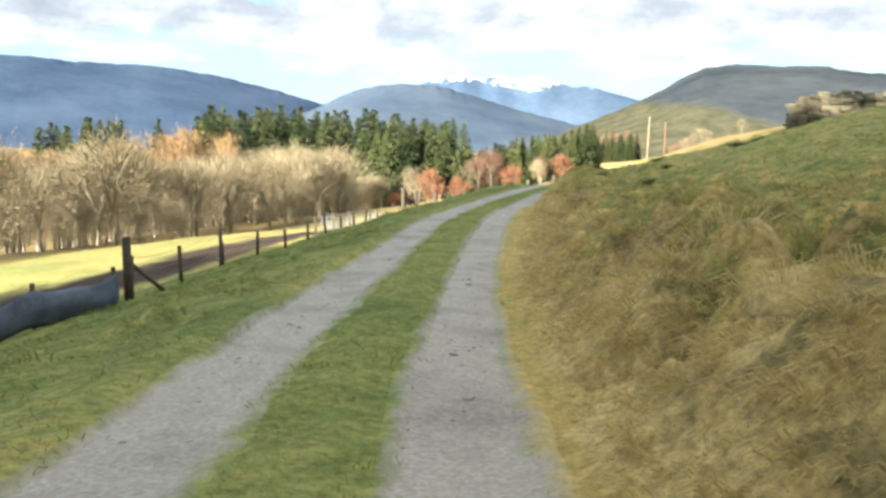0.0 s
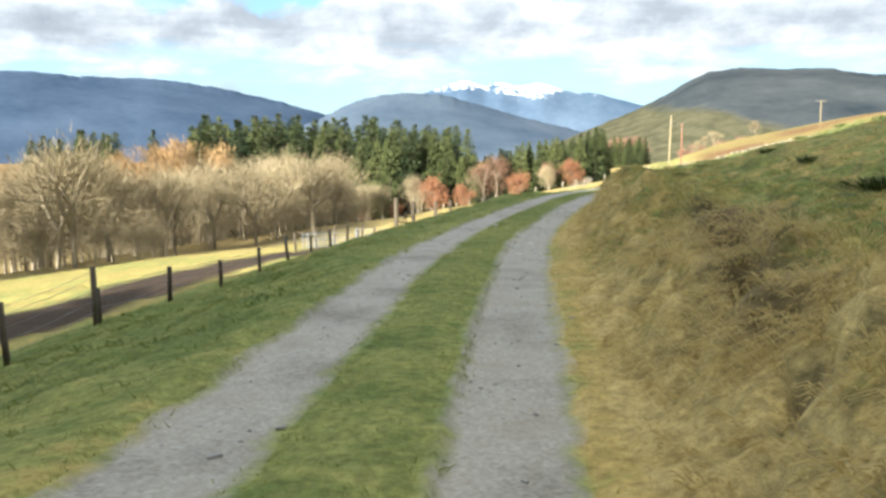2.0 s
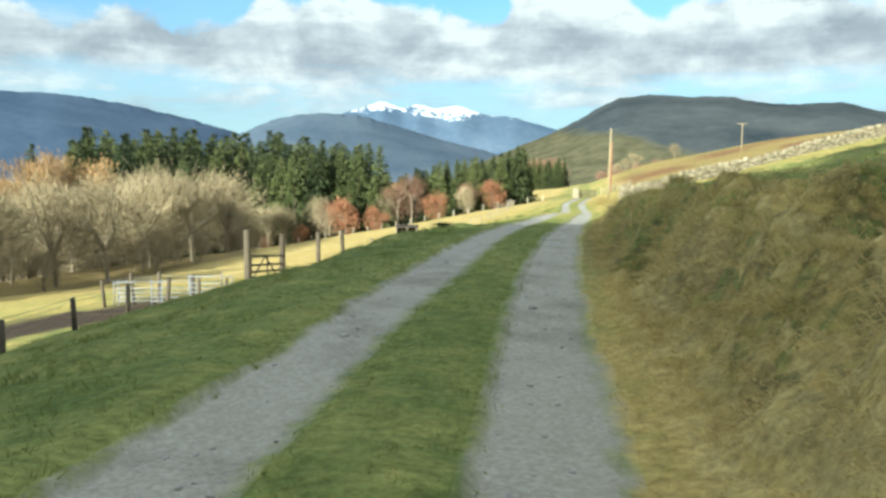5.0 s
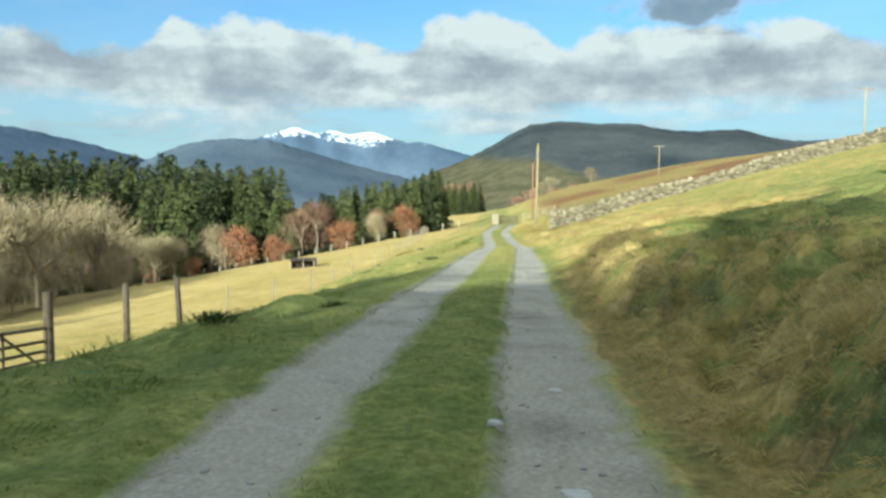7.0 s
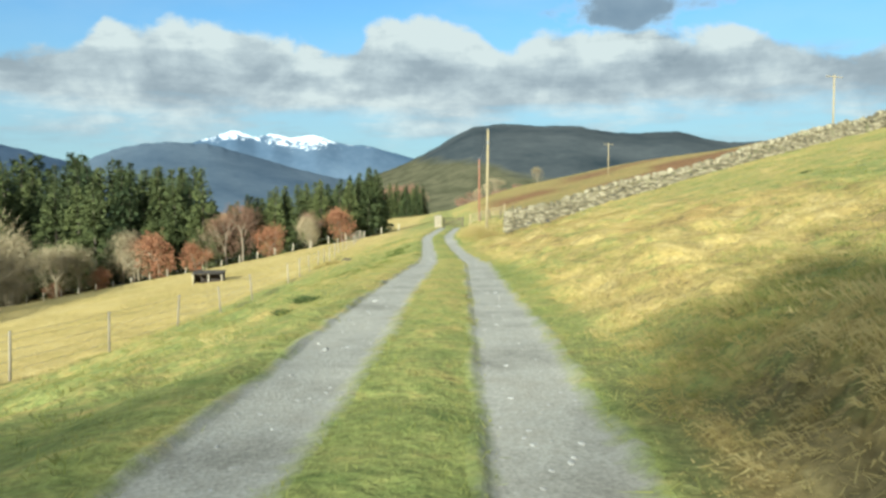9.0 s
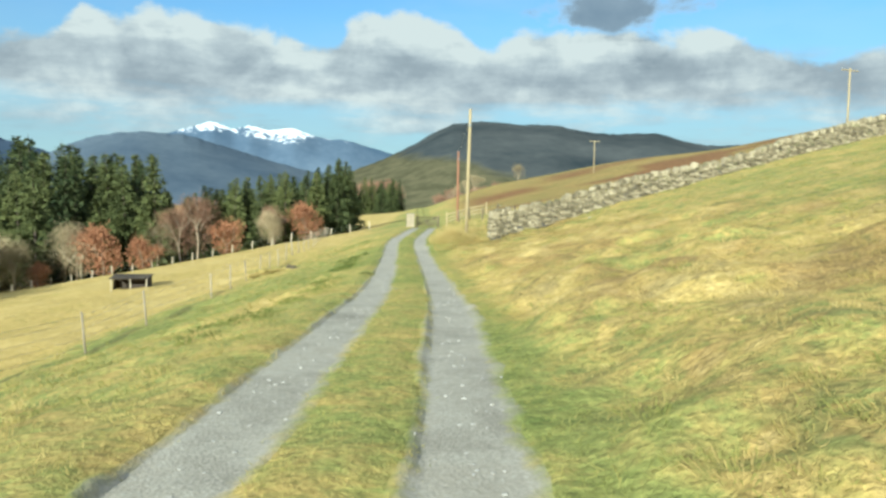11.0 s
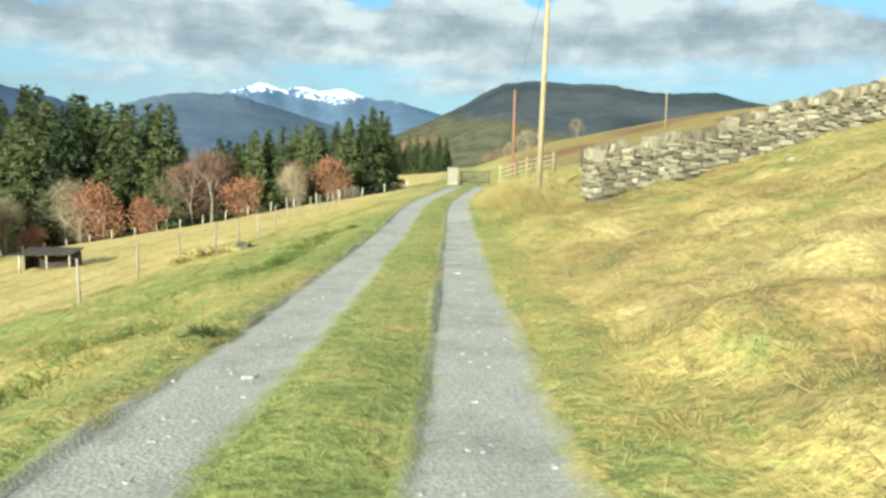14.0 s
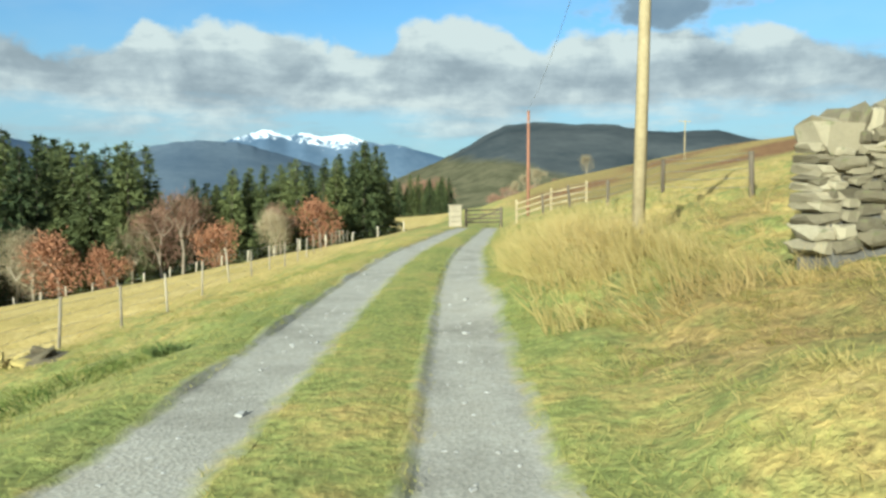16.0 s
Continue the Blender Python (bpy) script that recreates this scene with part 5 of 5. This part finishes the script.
# ---- rough grass ----
def tufts(name, label, seed, n, u_range, y_range, blades_n, length, width, flop=0.5, droop=0.25, keep=None, lift=0.0, clump=0.05, tint=0.0, vary=0.05):
    rng = np.random.default_rng(seed)
    y = rng.uniform(*y_range, n)
    u = rng.uniform(*u_range, n)
    if keep is not None:
        ok = keep(u, y, rng)
        y, u = y[ok], u[ok]
    x = line_x(y) + u
    z = land(x, y)
    m = len(x)
    big = rng.uniform(0.6, 1.35, m)
    P = np.repeat(np.stack([x, y, z - 0.015 + lift], 1), blades_n, 0)
    P[:, :2] += rng.normal(0, clump, (len(P), 2))
    # blades lean downhill and out of the tuft
    ex, ey = (land(x + 0.3, y, False) - z) / 0.3, (land(x, y + 0.3, False) - z) / 0.3
    down = np.stack([-np.clip(ex, -1, 1), -np.clip(ey, -1, 1), np.zeros(m)], 1)
    W = np.repeat(down * 0.8 + np.array([0, 0, 1.0]), blades_n, 0) + rng.normal(0, flop, (len(P), 3))
    W[:, 2] = np.abs(W[:, 2]) + 0.12
    L = np.repeat(big, blades_n)[:, None]
    W /= np.linalg.norm(W, axis=1, keepdims=True)
    side = np.cross(W, rng.normal(size=W.shape))
    side /= np.linalg.norm(side, axis=1, keepdims=True)
    ln = length * L * rng.uniform(0.6, 1.3, (len(P), 1))
    end = P + W * ln + np.array([0, 0, -1.0]) * droop * ln
    v = np.stack([P + side * width, end, P - side * width], 1).reshape(-1, 3)
    me = mesh_of(name, v, np.arange(len(v)).reshape(-1, 3), [BLADES], False)
    dry, brown, _ = dryness(x, y)
    set_float(me, "dry", np.repeat(np.clip(dry + tint + rng.normal(0, vary, m), 0, 1), blades_n * 3))
    set_float(me, "bracken", np.repeat(brown, blades_n * 3))
    return tagged(new(name, me), label, "grass", kind="stuff")


tufts("crown_grass", "short green grass on the crown between the wheel tracks", 81, 9000, (-0.46, 0.46), (-2, 112), 9, 0.045, 0.004, 0.6, 0.25)
tufts("edge_grass", "grass fringe along the edges of the wheel tracks", 82, 10000, (-1.6, 1.6), (-2, 118), 9, 0.065, 0.004, 0.7, 0.3, lambda u, y, r: np.abs(u - np.where(u < 0, RUT_LEFT, RUT_RIGHT)) > 0.34)
tufts("verge_grass", "tussocky green grass on the verge", 83, 16000, (-7.5, -1.2), (-2, 118), 9, 0.09, 0.005, 0.7, 0.35)
tufts("field_grass", "pale dry grass of the pasture", 84, 9000, (-24, -7), (4, 150), 8, 0.16, 0.009, 0.8, 0.35, lambda u, y, r: (u > -14.2) | (u < -21.5) | (y > 60))
tufts("bank_grass", "long drooping grass hanging over the cut bank", 85, 46000, (1.35, 5.5), (-2, 58), 7, 0.05, 0.0058, 0.6, 0.5, lambda u, y, r: tussock(line_x(y) + u, y) + r.uniform(-0.05, 0.05, len(u)) > -0.03, clump=0.06, tint=0.06, vary=0.10)
tufts("slope_grass", "long straw-coloured grass on the slope beside the track", 87, 27000, (1.2, 9.0), (50, 122), 10, 0.13, 0.0035, 0.6, 0.5, lambda u, y, r: grain(u, y, 0.9, 88) + r.uniform(-0.6, 0.6, len(u)) > -0.2, clump=0.09, tint=0.03)
tufts("hill_grass", "rough tufted grass on the hillside", 89, 14000, (5.5, 30), (-2, 125), 8, 0.17, 0.012, 0.8, 0.35, lambda u, y, r: grain(u, y, 1.6, 90) + r.uniform(-0.5, 0.5, len(u)) > -0.1, clump=0.1)
tufts("tall_straw", "tall pale dry grass round the foot of the pole", 91, 9000, (1.4, 7.0), (97, 124), 11, 0.52, 0.006, 0.30, 0.30, lambda u, y, r: np.maximum(np.exp(-((u - 2.5) / 1.2) ** 2 - ((y - 101.3) / 3.2) ** 2), 0.25 * np.exp(-((u - 3.0) / 1.8) ** 2 - ((y - 110) / 7) ** 2)) > r.uniform(0, 1, len(u)), tint=0.22)


def tussocks(name, label, seed, n, u_range, y_range, blades_n, length, width, radius, keep=None, tint=0.0):
    """Domes of long blades that fall outwards and downhill."""
    rng = np.random.default_rng(seed)
    y, u = rng.uniform(*y_range, n), rng.uniform(*u_range, n)
    if keep is not None:
        ok = keep(u, y, rng)
        y, u = y[ok], u[ok]
    x = line_x(y) + u
    z = land(x, y)
    m = len(x)
    big = np.repeat(rng.uniform(0.6, 1.5, m), blades_n)[:, None]
    spin = rng.uniform(0, 2 * math.pi, m * blades_n)
    r = radius * np.sqrt(rng.random(m * blades_n))
    out = np.stack([np.cos(spin), np.sin(spin), np.zeros_like(spin)], 1)
    P = np.repeat(np.stack([x, y, z - 0.03], 1), blades_n, 0) + out * (r[:, None] * big)
    ex, ey = (land(x + 0.4, y, False) - z) / 0.4, (land(x, y + 0.4, False) - z) / 0.4
    down = np.repeat(np.stack([-np.clip(ex, -1, 1), -np.clip(ey, -1, 1), np.zeros(m)], 1), blades_n, 0)
    W = out * (0.25 + 1.1 * (r / radius)[:, None]) + down * 0.7 + np.array([0, 0, 1.0]) + rng.normal(0, 0.22, P.shape)
    W[:, 2] = np.abs(W[:, 2]) + 0.1
    W /= np.linalg.norm(W, axis=1, keepdims=True)
    side = np.cross(W, rng.normal(size=W.shape))
    side /= np.linalg.norm(side, axis=1, keepdims=True)
    ln = length * big * rng.uniform(0.6, 1.25, (len(P), 1))
    mid = P + W * ln * 0.55
    end = mid + (W + np.array([0, 0, -1.1]) + down * 0.5) * ln * 0.45
    v = np.stack([P, mid + side * width, end, mid - side * width], 1).reshape(-1, 3)
    me = mesh_of(name, v, np.arange(len(v)).reshape(-1, 4), [BLADES], False)
    dry, brown, _ = dryness(x, y)
    set_float(me, "dry", np.repeat(np.clip(dry + tint + rng.normal(0, 0.12, m), 0, 1), blades_n * 4))
    set_float(me, "bracken", np.repeat(brown, blades_n * 4))
    return tagged(new(name, me), label, "grass", kind="stuff")


tussocks("bank_tussocks", "shaggy tan and olive grass tussocks on the cut bank", 96, 5200, (1.5, 4.2), (-2, 57), 34, 0.095, 0.0055, 0.11, lambda u, y, r: tussock(line_x(y) + u, y) > 0.02, tint=0.08)
tussocks("lip_grass", "pale dry grass hanging over the lip of the cut bank", 103, 900, (1.95, 2.9), (2, 54.5), 36, 0.19, 0.0048, 0.12, lambda u, y, r: grain(u, y, 0.7, 104) > -0.1, tint=0.16)
tussocks("slope_tussocks", "straw-coloured grass tussocks on the slope beside the track", 97, 3600, (1.7, 12), (52, 120), 44, 0.14, 0.0036, 0.15, lambda u, y, r: np.exp(-((u - 2) / 6) ** 2) > r.uniform(0, 1, len(u)), tint=-0.02)
tussocks("hill_tussocks", "dark green and tan tussocks on the hillside pasture", 98, 1500, (3.6, 24), (-2, 100), 30, 0.13, 0.008, 0.2, tint=-0.03)
tussocks("verge_tussocks", "green tussocks along the edge of the verge", 99, 1900, (-8.5, -1.9), (-2, 118), 34, 0.13, 0.005, 0.16, tint=-0.02)


tussocks("ditch_grass", "dark green longer grass along the shallow ditch of the verge", 100, 420, (-3.3, -2.2), (70, 99), 40, 0.17, 0.006, 0.17, lambda u, y, r: grain(u * 0.6, y, 2.4, 101) + r.uniform(-0.3, 0.3, len(u)) > -0.1, tint=-0.26)


def rush_mesh(seed):
    rng = np.random.default_rng(seed)
    n = 260
    p = np.stack([rng.normal(0, 0.16, n), rng.normal(0, 0.16, n), np.full(n, -0.03)], 1)
    d = np.stack([p[:, 0] * 2.2, p[:, 1] * 2.2, np.ones(n)], 1) + rng.normal(0, 0.15, (n, 3))
    v, f = sprays(p, d, 0.42, 0.012, rng, 0.2)
    return mesh_of("rush_clump", v, f, [RUSH], False)


def bracken_mesh(seed):
    rng = np.random.default_rng(seed)
    n = 520
    p = np.stack([rng.normal(0, 0.45, n), rng.normal(0, 0.35, n), rng.uniform(0.0, 0.22, n)], 1)
    d = np.stack([p[:, 0], p[:, 1], np.full(n, 0.5)], 1) + rng.normal(0, 0.45, (n, 3))
    v, f = sprays(p, d, 0.34, 0.045, rng, 0.35)
    return mesh_of("bracken_clump", v, f, [BRACKEN], False)


for x, y, s in ((-12.7, 103.6, 0.95), (-13.6, 102.9, 0.6)):
    ob = tagged(new("bracken_clump", bracken_mesh(int(x * 10) + 700)), "low clump of yellow-brown dead bracken on the verge", "bracken", kind="stuff")
    ob.matrix_basis = pose(x, y, ground_at(x, y) - 0.03, 0, 0, 40 * s) @ Matrix.Diagonal((s, s, s, 1))


def turf_heap(x, y, s, seed):
    """A low tipped heap of torn turves and soil."""
    rg = np.random.default_rng(seed)
    base = tagged(new("turf_heap"), "low heap of dark torn turves tipped on the verge", "earth heap")
    base.matrix_basis = pose(x, y, ground_at(x, y), 0, 0, rg.uniform(0, 360))
    for k in range(9):
        bm = bmesh.new()
        bmesh.ops.create_icosphere(bm, subdivisions=2, radius=1.0)
        for q in bm.verts:
            q.co = q.co * (1 + 0.3 * noise.noise(q.co * 1.6 + Vector((seed, k, 0))))
        size = s * rg.uniform(0.25, 0.5)
        bm.transform(Matrix.LocRotScale((rg.normal(0, 0.75) * s, rg.normal(0, 0.4) * s, 0.04 * s), Euler((rg.normal(0, 0.3), rg.normal(0, 0.3), rg.uniform(0, 6))), Vector((size * 1.4, size * 1.1, size * 0.34))))
        part("turf", bm, EARTH if k % 3 else BRACKEN, base)


turf_heap(-11.9, 103.9, 0.7, 46)
RUSHES = [rush_mesh(500 + i) for i in range(3)]
rng = np.random.default_rng(95)
spots = [(-7.49, 60.7, 0.42), (-7.75, 60.2, 0.35), (-7.6, 46.0, 0.35), (-8.3, 43.5, 0.4), (-9.2, 53.0, 0.35), (-7.8, 80, 0.3), (3.6, 46.0, 0.6), (5.6, 48.5, 0.6), (5.0, 44.5, 0.7), (8.5, 47.0, 0.8), (7.0, 40, 0.7), (8.5, 24, 0.8), (6.0, 18, 0.7), (10, 15, 0.8), (11.5, 30, 0.8), (14, 22, 0.9), (9, 9, 0.7), (12, 40, 0.8), (4.0, 32, 0.5), (13, 56, 0.6), (9.2, 66, 0.5), (10, 80, 0.5), (-0.03, 17.1, 0.5), (2.9, 24.7, 0.6), (2.1, 23.7, 0.5), (0.2, 22.6, 0.45), (-0.1, 25.6, 0.4), (-1.8, 26.1, 0.4), (-2.1, 34.5, 0.45), (-0.9, 35.6, 0.45), (1.9, 36.6, 0.5), (-6.3, 83.3, 0.32), (-7.2, 97.7, 0.4)]
for i, (x, y, s) in enumerate(spots):
    ob = tagged(new("rush_clump", RUSHES[i % 3]), "dark green clump of rushes in the pasture", "rushes", "rush clumps")
    ob.matrix_basis = pose(x, y, ground_at(x, y) - 0.02, 0, 0, rng.uniform(0, 360)) @ Matrix.Diagonal((s * 1.3, s * 1.3, s * 0.8, 1))
